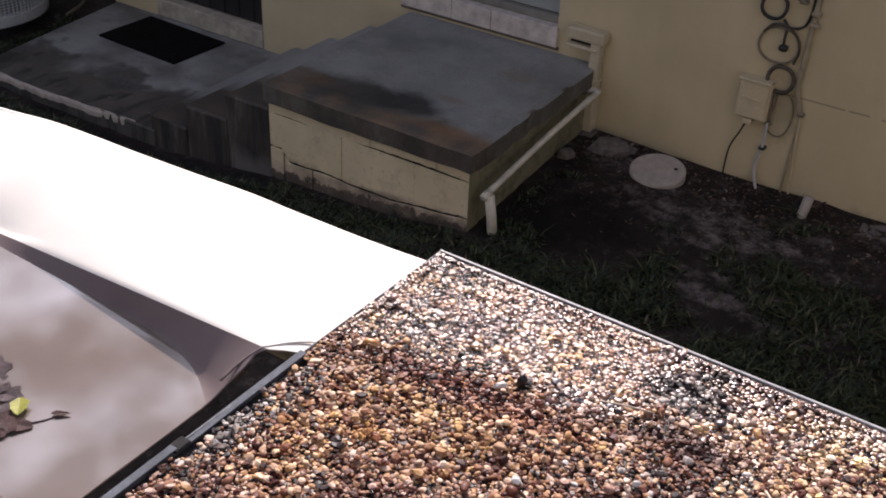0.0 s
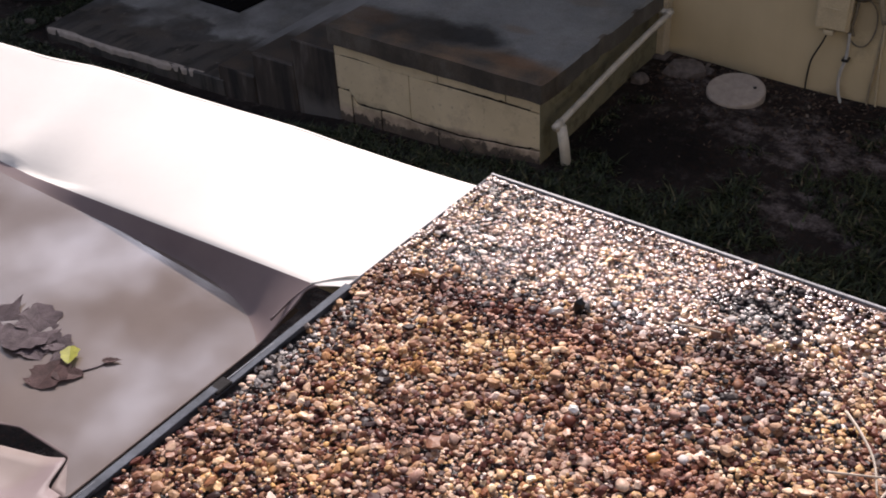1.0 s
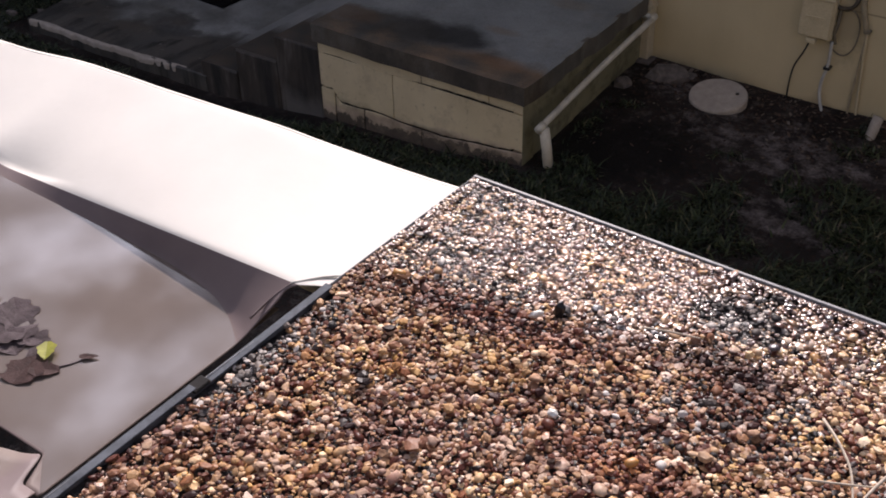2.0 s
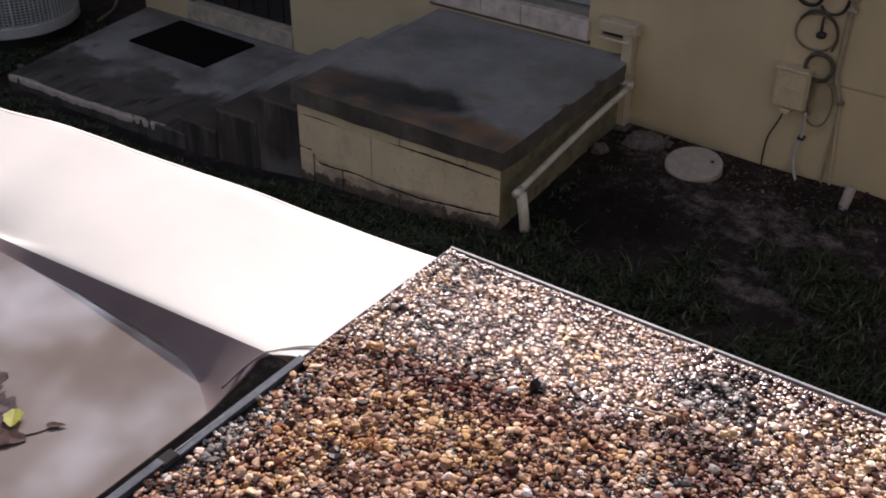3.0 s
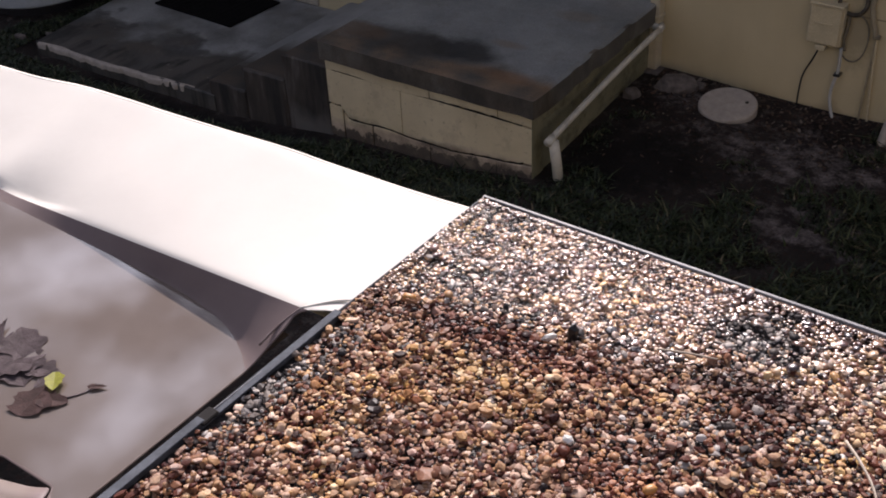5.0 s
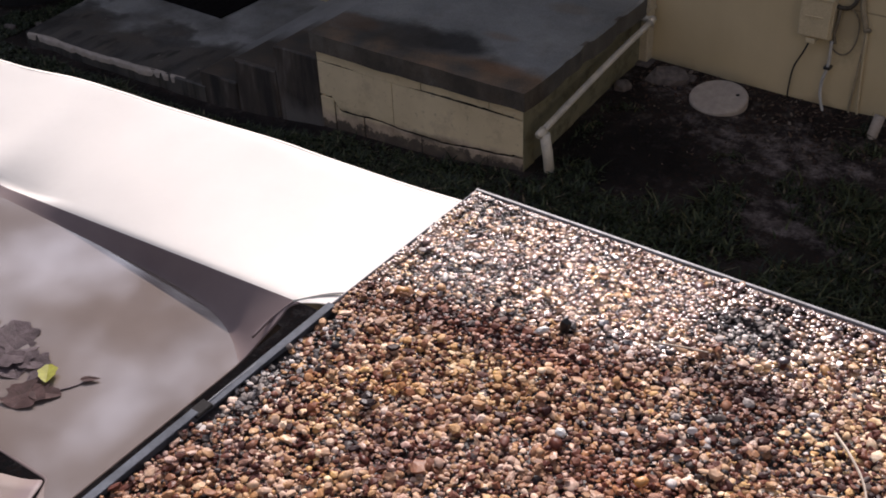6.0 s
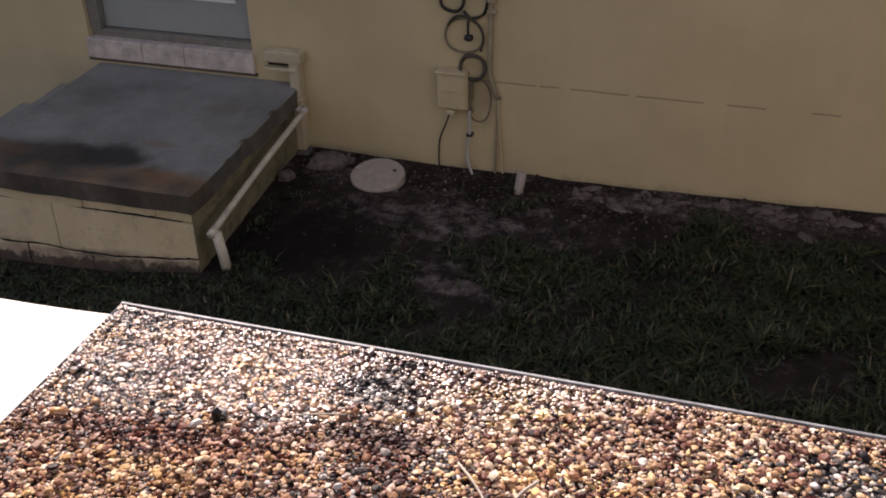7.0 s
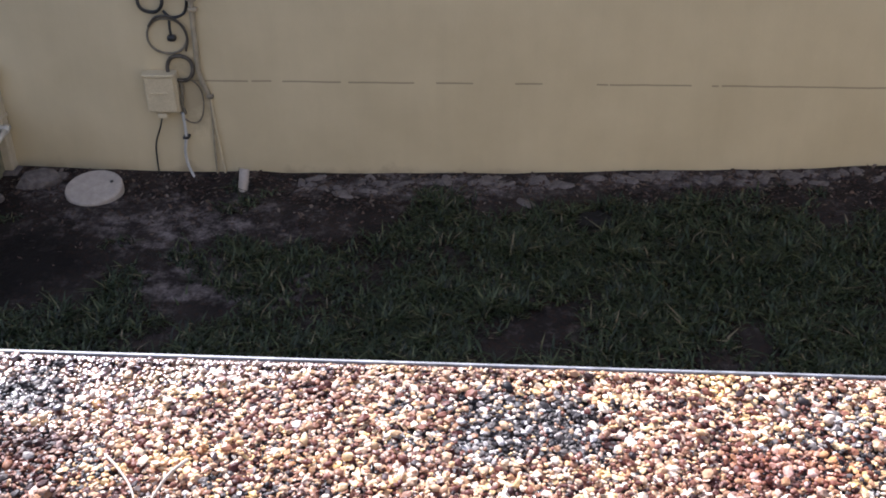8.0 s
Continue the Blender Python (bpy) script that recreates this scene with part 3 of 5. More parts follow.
def ground_z(x, y):
    """The ground falls towards the patio and climbs along the wall."""
    s = min(1.0, max(0.0, (0.1 - x) / 2.6))
    near = max(0.0, 1 - abs(y + 0.6) / 6)
    z = 0.028 - 0.24 * (s * s * (3 - 2 * s)) * (1 if near > 0 else 0)
    front = min(1.0, max(0.0, (0.75 - y) / 0.6)) * min(1.0, max(0.0, (y + 4) / 2)) * min(1.0, max(0.0, (x + 4) / 1.5))
    z -= front * (0.034 * min(1.0, max(0.0, (1.1 - x) / 0.8)) + 0.045 * math.exp(-((x + 0.6) / 0.5) ** 2))
    wallside = max(0, min(1, (y + 0.5) / 1.6))
    z += (0.016 * min(1, max(0, (x - 1.6) / 1.2)) + 0.085 * min(1, max(0, (x - 2.9) / 1.9))) * wallside
    return z + 0.018 * noise.noise(Vector((x * 1.3, y * 1.3, 0))) + 0.008 * noise.noise(Vector((x * 5, y * 5, 3)))

# ---- the ground ----
WALL_Y = 1.305


def build_ground():
    xs = np.concatenate([[-400, -120, -40, -15, -9], np.arange(-6.5, 6.51, 0.06), [9, 15, 40, 120, 400]])
    ys = np.concatenate([[-400, -120, -40, -15, -8], np.arange(-5, 1.6, 0.06), [3, 8, 20, 60, 150, 400]])
    vs = [(x, y, ground_z(x, y)) for y in ys for x in xs]
    w = len(xs)
    fs = [(j * w + i, j * w + i + 1, (j + 1) * w + i + 1, (j + 1) * w + i) for j in range(len(ys) - 1) for i in range(w - 1)]
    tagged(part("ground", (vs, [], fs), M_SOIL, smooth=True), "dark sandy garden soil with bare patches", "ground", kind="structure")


build_ground()

# ---- the house: wall with two door openings, roof that throws the shade ----
def build_house():
    t = 0.22
    D1, D2 = (-3.46, -2.472, -0.005, 2.05), (-1.315, -0.272, 0.445, 2.5)
    y0, y1, z0, z1 = WALL_Y, WALL_Y + t, -0.5, 3.2
    sill1 = D1[2] - 0.13
    cx = [-3.91, D1[0], D1[1], D2[0], D2[1], 9.0]
    cz = [z0, sill1, D2[2], D1[3], D2[3], z1]
    solid = {(i, k) for i in range(5) for k in range(5)} - {(1, 1), (1, 2), (3, 2), (3, 3)}
    bm = bmesh.new()
    knots = {(i, k, s): bm.verts.new((cx[i], (y0, y1)[s], cz[k])) for i in range(6) for k in range(6) for s in (0, 1)}
    for i, k in sorted(solid):
        bm.faces.new([knots[q] for q in ((i, k, 0), (i + 1, k, 0), (i + 1, k + 1, 0), (i, k + 1, 0))])
        bm.faces.new([knots[q] for q in ((i, k, 1), (i, k + 1, 1), (i + 1, k + 1, 1), (i + 1, k, 1))])
        for (ni, nk), (p, q) in (((i - 1, k), ((i, k), (i, k + 1))), ((i + 1, k), ((i + 1, k + 1), (i + 1, k))), ((i, k - 1), ((i + 1, k), (i, k))), ((i, k + 1), ((i, k + 1), (i + 1, k + 1)))):
            if (ni, nk) not in solid:
                bm.faces.new([knots[(*p, 0)], knots[(*q, 0)], knots[(*q, 1)], knots[(*p, 1)]])
    bmesh.ops.recalc_face_normals(bm, faces=bm.faces[:])
    tagged(part("wall_house", bm, M_STUCCO), "cream painted stucco house wall in shade", "wall", kind="structure")
    tagged(part("wall_return", box((-3.91, y1, z0), (-3.69, 3.4, z1)), M_STUCCO), "cream painted side wall of the house", "wall", kind="structure")
    tagged(part("wall_recess", box((-12.0, 3.4, z0), (-3.69, 3.6, z1)), M_STUCCO), "cream painted set-back house wall", "wall", kind="structure")
    tagged(part("wall_inside", box((-3.69, 2.6, z0), (9.0, 2.7, z1)), M_STUCCO), "plain inner wall behind the doors", "wall", kind="structure")
    bm = box((-12.0, 0.95, 3.2), (9.4, 7.5, 3.42), 0.02)
    tagged(part("house_roof", bm, M_ROOFDARK), "dark low house roof with a deep eave", "roof", kind="structure")

    # light door on the raised landing
    door = thing("door_2", "pale grey panelled door above a chalky white sill", "door", (-0.8, WALL_Y, 0.445), kind="structure")
    off = Matrix.Translation((0.8, -WALL_Y, -0.445))

    def dp(name, bm, m, label="", parent=door):
        bm.transform(off)
        return part(name, bm, m, parent, label)
    a, b = D2[0], D2[1]
    sill = bmesh.new()
    cuts = [a - 0.012, a + 0.35, a + 0.62, b + 0.012]
    for i in range(3):
        add_box(sill, (cuts[i] + 0.0015, y0 - 0.022, 0.462), (cuts[i + 1] - 0.0015, y0 + 0.11, 0.578), 0.004, 0.001)
    dp("door_sill", sill, M_SILL, "chalky white tiled sill")
    dp("sill_ledge", box((a - 0.02, y0 - 0.012, 0.443), (b + 0.02, y0 + 0.02, 0.462), 0.003), M_BLOCK, "thin cream ledge")
    dp("threshold", box((a, y0 + 0.04, 0.578), (b, y0 + 0.16, 0.618), 0.004), M_FRAME, "grey-brown threshold")
    dp("jamb", box((a, y0 + 0.03, 0.618), (a + 0.07, y0 + 0.17, 2.5), 0.004), M_FRAME)
    dp("jamb", box((b - 0.012, y0 + 0.03, 0.618), (b, y0 + 0.17, 2.5), 0.003), M_FRAME)
    leaf_ob = dp("door_leaf", box((a + 0.072, y0 + 0.085, 0.622), (b - 0.014, y0 + 0.13, 2.49), 0.003), M_DOOR, "pale grey door leaf")
    fr = bmesh.new()
    px0, px1, pz0, pz1, py = a + 0.25, b - 0.105, 0.828, 2.35, y0 + 0.082
    for lo, hi in (((px0, py - 0.012, pz0), (px1, py + 0.004, pz0 + 0.016)), ((px0, py - 0.012, pz1), (px1, py + 0.004, pz1 + 0.016)),
                   ((px0, py - 0.012, pz0 + 0.016), (px0 + 0.016, py + 0.004, pz1)), ((px1 - 0.016, py - 0.012, pz0 + 0.016), (px1, py + 0.004, pz1))):
        add_box(fr, lo, hi, 0.003)
    dp("panel_moulding", fr, M_TRIM, "raised white panel moulding", leaf_ob)
    dp("door_panel", box((px0 + 0.016, py - 0.004, pz0 + 0.016), (px1 - 0.016, py + 0.003, pz1), 0.001), M_DOOR, "", leaf_ob)

    # dark door on the patio
    door = thing("door_1", "near-black boarded door over a worn cream sill", "door", (-3.0, WALL_Y, -0.13), kind="structure")
    off = Matrix.Translation((3.0, -WALL_Y, 0.13))
    a, b = D1[0], D1[1]
    dp("door_sill", box((a - 0.005, y0 - 0.012, -0.132), (b + 0.005, y0 + 0.1, -0.005), 0.006, 0.002), M_SILL_WORN, "worn cream sill", door)
    dp("jamb", box((a, y0 + 0.02, -0.005), (a + 0.03, y0 + 0.16, 2.05), 0.003), M_FRAME, "", door)
    n = 7
    for i in range(n):
        u0, u1 = a + 0.03 + (b - a - 0.03) * i / n, a + 0.03 + (b - a - 0.03) * (i + 1) / n
        dp("door_board", box((u0 + 0.004, y0 + 0.07, 0.0), (u1 - 0.004, y0 + 0.1, 2.05), 0.005), M_DARK_DOOR_SHADE, "", door)
    dp("door_back", box((a + 0.03, y0 + 0.1, 0.0), (b, y0 + 0.12, 2.05)), M_DARK_DOOR_SHADE, "", door)


build_house()


# ---- landing with block walls, slab and steps ----
def crack(x, k):
    """How far the joint below course k has opened at x."""
    if k == 0:
        wide = 0.013 * max(0.0, 1 - ((x + 0.3) / 0.4) ** 2) + 0.007 * max(0.0, 1 - ((x + 1.12) / 0.15) ** 2)
    elif k == 1:
        wide = 0.009 + 0.016 * max(0.0, noise.noise(Vector((x * 7, 2.0, 0.0))))
    else:
        wide = 0.006 + 0.012 * max(0.0, noise.noise(Vector((x * 6, 5.0, 0.0))))
    return wide * (1 + 0.7 * noise.noise(Vector((x * 30, k * 3.0, 1.0))))


def settled(x):
    """The wall's lowest course has sunk: how far the crack above it dips."""
    t = min(1.0, max(0.0, (x + 1.18) / 0.05)) * min(1.0, max(0.0, (0.02 - x) / 0.5))
    return -0.06 * t * (1 + 0.25 * noise.noise(Vector((x * 4, 8.0, 0.0))))


def ragged_block(a, b, z0, z1, k):
    """A wall block whose lower edge is eaten away along the cracked joint."""
    bm = bmesh.new()
    n = max(6, int((b - a) / 0.024))
    rows = []
    for i in range(n + 1):
        x = a + (b - a) * i / n
        low = z0 + crack(x, k) + (settled(x) if k == 1 else 0.0)
        high = z1 + (settled(x) if k == 2 and a > -1.2 else 0.0)
        wob = 0.0025 * noise.noise(Vector((x * 20, k * 9.0, 4.0)))
        rows.append([bm.verts.new(c) for c in ((x, 0.1, low), (x, 0.004, low), (x, 0.0, low + 0.005), (x, 0.0, high - 0.003 + wob), (x, 0.003, high), (x, 0.1, high))])
    for p, q in zip(rows, rows[1:]):
        for j in range(6):
            bm.faces.new((p[j], q[j], q[(j + 1) % 6], p[(j + 1) % 6]))
    bm.faces.new(rows[0])
    bm.faces.new(list(reversed(rows[-1])))
    bmesh.ops.recalc_face_normals(bm, faces=bm.faces[:])
    return bm


def build_landing():
    top, under, L, back = 0.428, 0.325, -1.257, WALL_Y - 0.002
    land = thing("landing", "raised concrete landing on cream painted block walls", "landing", (-0.6, 0.6, -0.1))
    off = Matrix.Translation((0.6, -0.6, 0.1))

    def lp(name, bm, m, label="", smooth=False):
        bm.transform(off)
        return part(name, bm, m, land, label, smooth)
    # slab with a worn, chipped rim
    bm = bmesh.new()
    nx, ny = 44, 46
    x0, x1, yy0 = L - 0.01, 0.03, -0.03
    grid = {}
    for j in range(ny + 1):
        for i in range(nx + 1):
            x, y = x0 + (x1 - x0) * i / nx, yy0 + (back - yy0) * j / ny
            rim = 0.0
            if i == nx:
                x -= 0.034 * max(0, noise.noise(Vector((0, y * 7, 1.3))) + 0.05) + 0.018 * y / 1.3
                rim = 0.01
            if j == 0:
                rim = 0.007
                y += 0.006 * noise.noise(Vector((x * 5, 0, 7)))
            grid[i, j] = bm.verts.new((x, y, top - rim + 0.004 * noise.noise(Vector((x * 3, y * 3, 0)))))
    for j in range(ny):
        for i in range(nx):
            bm.faces.new((grid[i, j], grid[i + 1, j], grid[i + 1, j + 1], grid[i, j + 1]))
    rimv = [grid[i, 0] for i in range(nx + 1)] + [grid[nx, j] for j in range(1, ny + 1)] + [grid[i, ny] for i in range(nx - 1, -1, -1)] + [grid[0, j] for j in range(ny - 1, 0, -1)]
    low = [bm.verts.new((v.co.x, v.co.y, under + 0.012 * noise.noise(v.co * 4))) for v in rimv]
    for k in range(len(rimv)):
        q = (k + 1) % len(rimv)
        bm.faces.new((rimv[q], rimv[k], low[k], low[q]))
    bm.faces.new(list(reversed(low)))
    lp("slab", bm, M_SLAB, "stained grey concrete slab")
    # core behind the blocks shows dark in the cracks
    lp("core", box((L + 0.03, 0.007, -0.35), (-0.06, back, under - 0.002)), M_JOINT, "dark mortar core")
    courses = [(0.2525, under - 0.001, (L, -0.99, -0.59, -0.19, 0.0)), (0.053, 0.2525, (L, -0.772, -0.37, 0.0)), (-0.145, 0.053, (L, -1.165, -0.97, -0.6, -0.2, 0.0)), (-0.34, -0.145, (L, -0.77, -0.37, 0.0))]
    gapy = {(-0.59, 0): 0.0035, (-0.19, 0): 0.003, (-0.772, 1): 0.0028, (-1.165, 2): 0.005, (-0.97, 2): 0.005, (-0.6, 2): 0.003, (-0.2, 2): 0.002}
    for k, (z0, z1, cut) in enumerate(courses):
        for a, b in zip(cut, cut[1:]):
            lp("block", ragged_block(a + gapy.get((a, k), 0.0), b - gapy.get((b, k), 0.0), z0, z1, k), M_BLOCK)
    # thin plate carries the side wall's shade-darkened, grimy colour round the corner
    lp("corner_coat", box((0.0005, 0.001, -0.34), (0.003, 0.1, under - 0.002)), M_SIDE, "grimy paint darkened as in shade round the corner")
    # side wall towards the garden, course by course
    for k, (z0, z1, cut) in enumerate(courses):
        ends = (0.1, 0.5, 0.9, back) if k % 2 == 0 else (0.1, 0.3, 0.7, 1.1, back)
        for a, b in zip(ends, ends[1:]):
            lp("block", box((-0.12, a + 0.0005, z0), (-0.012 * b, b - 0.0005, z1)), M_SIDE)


build_landing()


def build_steps():
    st = thing("steps", "dark mossy concrete steps beside the landing", "steps", (-1.7, 0.6, -0.2))
    off = Matrix.Translation((1.7, -0.6, 0.2))
    for z, xl, xr in ((0.268, -1.575, -1.26), (0.108, -1.895, -1.577), (-0.04, -2.19, -1.897)):
        bm = box((xl, 0.0, -0.36), (xr, WALL_Y - 0.003, z), 0.018, 0.004, 3)
        bm.transform(off)
        part("step", bm, M_STEP, st)


build_steps()


def build_patio():
    bm = bmesh.new()
    loop = []
    pts = [(-3.715, -0.048), (-2.16, 0.006), (-2.16, WALL_Y - 0.004), (-3.885, WALL_Y - 0.004)]
    for (ax, ay), (bx, by) in zip(pts, pts[1:] + pts[:1]):
        for s in range(14):
            t = s / 14
            x, y = ax + (bx - ax) * t, ay + (by - ay) * t
            if y < 0.2:
                y += 0.018 * noise.noise(Vector((x * 5, y * 5, 2)))
            loop.append((x, y))
    up = [bm.verts.new((x, y, -0.134)) for x, y in loop]
    mid = [bm.verts.new((x * 1.0, y - (0.008 if y < 0.2 else 0), -0.142)) for x, y in loop]
    lo = [bm.verts.new((x, y - (0.01 if y < 0.2 else 0), -0.36)) for x, y in loop]
    bm.faces.new(up)
    for k in range(len(loop)):
        q = (k + 1) % len(loop)
        bm.faces.new((up[q], up[k], mid[k], mid[q]))
        bm.faces.new((mid[q], mid[k], lo[k], lo[q]))
    tagged(part("patio_slab", bm, M_PATIO), "grey weathered concrete patio slab with worn edge", "patio", kind="structure")
    # worn pale rim that runs along its front
    bm = bmesh.new()
    n, prev = 110, None
    for i in range(n + 1):
        x = -3.69 + 1.36 * i / n
        y = -0.052 + 0.052 * i / n + 0.018 * noise.noise(Vector((x * 5, -0.5, 2)))
        w = max(0.003, 0.016 + 0.022 * noise.noise(Vector((x * 7, 0, 0))) + 0.016 * noise.noise(Vector((x * 30, 4, 0))))
        h = -0.1315 + 0.004 * noise.noise(Vector((x * 16, 9, 0)))
        row = [bm.verts.new(c) for c in ((x, y + 0.012 + 0.012 * noise.noise(Vector((x * 22, 1, 0))), -0.136), (x, y + 0.006, h), (x, y - w * 0.6, h - 0.004), (x, y - w, h - 0.014), (x, y - w + 0.004, -0.175))]
        if prev:
            for k in range(4):
                bm.faces.new((prev[k], prev[k + 1], row[k + 1], row[k]))
        prev = row
    tagged(part("patio_edging", bm, M_CAP, smooth=True), "crumbling pale mortar along the patio edge", "edging", kind="structure")
    bm = box((-0.37, -0.235, 0), (0.37, 0.235, 0.014), 0.004)
    m = part("door_mat", bm, M_MAT)
    for i in range(13):
        x = -0.34 + 0.68 * i / 12
        part("rib", box((x - 0.012, -0.21, 0.0135), (x + 0.012, 0.21, 0.0155), 0.0005), M_MAT, m)
    m.matrix_world = pose(-3.11, 0.985, -0.133, 0, 0, -2)
    tagged(m, "black ribbed rubber door mat lying on the patio", "door mat")


build_patio()


# ---- pipes ----
def build_downspout():
    sp = thing("downspout", "cream painted square downspout with a sideways elbow", "downspout", (0.0, 1.25, 0.03))
    off = Matrix.Translation((0, -1.25, -0.03))

    def p(name, bm, m=M_PVC, label="", under=None):
        bm.transform(off)
        return part(name, bm, m, under or sp, label)
    bm = bmesh.new()
    add_box(bm, (-0.028, 1.232, 0.045), (0.032, 1.302, 0.60), 0.008, 0, 2)
    p("pipe", bm)
    elbow = p("elbow", box((-0.175, 1.226, 0.565), (0.052, 1.303, 0.635), 0.012, 0, 2))
    p("lip", box((-0.172, 1.222, 0.522), (0.02, 1.303, 0.54), 0.006, 0, 2), M_PVC, "", elbow)
    p("back_plate", box((-0.165, 1.268, 0.538), (-0.03, 1.303, 0.567), 0.003), M_JOINT, "dark slot below the elbow", elbow)
    p("strap", box((-0.034, 1.226, 0.34), (0.038, 1.303, 0.362), 0.003))
    p("splash_foot", box((-0.05, 1.19, -0.02), (0.06, 1.303, 0.047), 0.012, 0.004, 2), M_ROCK, "rough stone at its foot")


build_downspout()


def build_drain_pipe():
    dp = thing("drain_pipe", "slim white drain pipe sloping beside the landing", "pipe", (0.1, 0.05, 0.0))
    off = Vector((0.1, 0.05, 0.0))

    def p(name, pts, r, label=""):
        return part(name, tube([Vector(q) - off for q in pts], r, 12), M_PIPE, dp, label, True)
    p("stub", [(-0.052, 1.225, 0.307), (0.05, 1.225, 0.303)], 0.017)
    p("run", bezier([(0.052, 1.225, 0.303), (0.056, 0.8, 0.27), (0.066, 0.4, 0.236), (0.078, 0.03, 0.203)], 4), 0.0165)
    p("upright", [(0.094, 0.042, 0.198), (0.106, 0.052, 0.09), (0.118, 0.06, -0.06)], 0.0255)
    p("coupling", [(0.046, 1.245, 0.304), (0.052, 1.195, 0.301)], 0.021)
    p("coupling", [(0.078, 0.06, 0.206), (0.079, 0.012, 0.199)], 0.021)


build_drain_pipe()


def build_wall_box():
    bx = thing("junction_box", "cream painted utility box fixed to the wall", "utility box", (0.9, 1.26, 0.39))
    off = Matrix.Translation((-0.9, -1.26, -0.39))

    def p(name, bm, m=M_BOX, label="", under=None):
        bm.transform(off)
        return part(name, bm, m, under or bx, label)
    p("back", box((0.83, 1.25, 0.392), (0.985, 1.303, 0.606), 0.006))
    cover = p("cover", box((0.822, 1.234, 0.40), (0.978, 1.252, 0.598), 0.008, 0, 2))
    p("hood", box((0.815, 1.226, 0.598), (0.985, 1.303, 0.612), 0.004))
    p("rib", box((0.85, 1.229, 0.505), (0.94, 1.235, 0.513), 0.002), M_BOX, "", cover)
    p("collar", box((0.868, 1.235, 0.366), (0.918, 1.285, 0.393), 0.004))


build_wall_box()


def build_cables():
    y = WALL_Y - 0.012

    def run(name, label, cat, ctrl, r, m, closed=False, smooth=8):
        pts = ctrl if closed else bezier(ctrl, smooth)
        base = Vector(pts[0])
        ob = part(name, tube([Vector(q) - base for q in pts], r, 8, closed), m, None, "", True)
        ob.location = base
        tagged(ob, label, cat)
        return ob
    run("black_cable", "thick black cable coiled high on the wall", "cable", ring(0.905, y - 0.012, 0.99, 0.062, 0.065), 0.009, M_BLACK, True)
    run("black_cable", "black cable crossing between two coils", "cable", [(0.96, y, 0.93), (1.0, y - 0.01, 0.9), (1.06, y, 0.915), (1.085, y, 0.98), (1.09, y, 1.1), (1.09, y, 1.6)], 0.007, M_BLACK)
    run("cable_coil", "painted-over cable coil on the wall", "cable", ring(0.962, y, 0.797, 0.102, 0.094), 0.006, M_CABLE, True)
    run("cable_coil", "small dark cable coil on the wall", "cable", ring(1.008, y - 0.01, 0.628, 0.066, 0.07), 0.0105, M_COILED, True)
    run("cable_coil", "long painted cable loop on the wall", "cable", ring(1.036, y, 0.44, 0.068, 0.125), 0.004, M_CABLE, True)
    run("hanging_plug", "short black cable end hanging in a coil", "cable", [(0.985, y, 0.89), (0.985, y - 0.01, 0.84), (0.988, y - 0.012, 0.8)], 0.007, M_BLACK)
    e = part("cable_plug", stone((0.965, y - 0.03, 0.775), (1.012, y + 0.01, 0.81), 3, 0.1), M_BLACK, None, "", True)
    tagged(e, "small black cable plug hanging on the wall", "plug")
    run("wall_conduit", "painted conduit rising up the house wall", "conduit", [(1.112, y, 3.1), (1.112, y, 1.4), (1.106, y, 0.98), (1.1, y, 0.7), (1.1, y, 0.6), (1.128, y, 0.5), (1.14, y, 0.46)], 0.014, M_PAINTED)
    run("wall_cable", "painted cable down to the soil", "cable", [(1.142, y, 0.47), (1.136, y, 0.3), (1.13, y, 0.15), (1.126, y, 0.0)], 0.006, M_PAINTED)
    run("wall_cable", "painted cable down to the soil", "cable", [(1.142, y, 0.46), (1.15, y, 0.3), (1.162, y, 0.12), (1.172, y, 0.0)], 0.006, M_BOX)
    for z in (0.93, 0.985):
        c = part("conduit_clip", box((1.088, y - 0.02, z), (1.136, y + 0.01, z + 0.02), 0.005, 0.001, 2), M_PAINTED)
        tagged(c, "painted strap round the wall conduit", "clip")
    run("cable_coil", "dark cable arching over a lighter coil", "cable", [(0.875, y - 0.006, 0.85), (0.92, y - 0.012, 0.9), (0.99, y - 0.014, 0.905), (1.045, y - 0.01, 0.86), (1.066, y - 0.006, 0.79), (1.05, y - 0.004, 0.72)], 0.0065, M_COILED)
    run("cable_end", "short dark cable end on a wall bracket", "cable", [(0.94, y - 0.012, 1.048), (0.985, y - 0.012, 1.06), (1.03, y - 0.014, 1.045), (1.058, y - 0.016, 1.05)], 0.007, M_COILED)
    c = part("cable_bracket", box((1.02, y - 0.022, 1.03), (1.062, y + 0.01, 1.052), 0.005, 0.002, 2), M_CABLE)
    tagged(c, "small grimy bracket that holds a cable end", "bracket")
    c = part("conduit_clip", box((1.125, y - 0.015, 0.462), (1.16, y + 0.01, 0.482), 0.004), M_CABLE)
    tagged(c, "small painted clip on the conduit", "clip")
    run("white_conduit", "white plastic conduit curving from box to soil", "conduit", [(0.99, y - 0.02, 0.385), (0.992, y - 0.02, 0.26), (0.975, y - 0.02, 0.16), (0.982, y - 0.025, 0.08), (1.02, y - 0.05, 0.0)], 0.008, M_CONDUIT)
    c = part("conduit_clip", box((0.974, y - 0.035, 0.236), (1.008, y + 0.01, 0.25), 0.003), M_BLACK)
    tagged(c, "black clip on the white conduit", "clip")
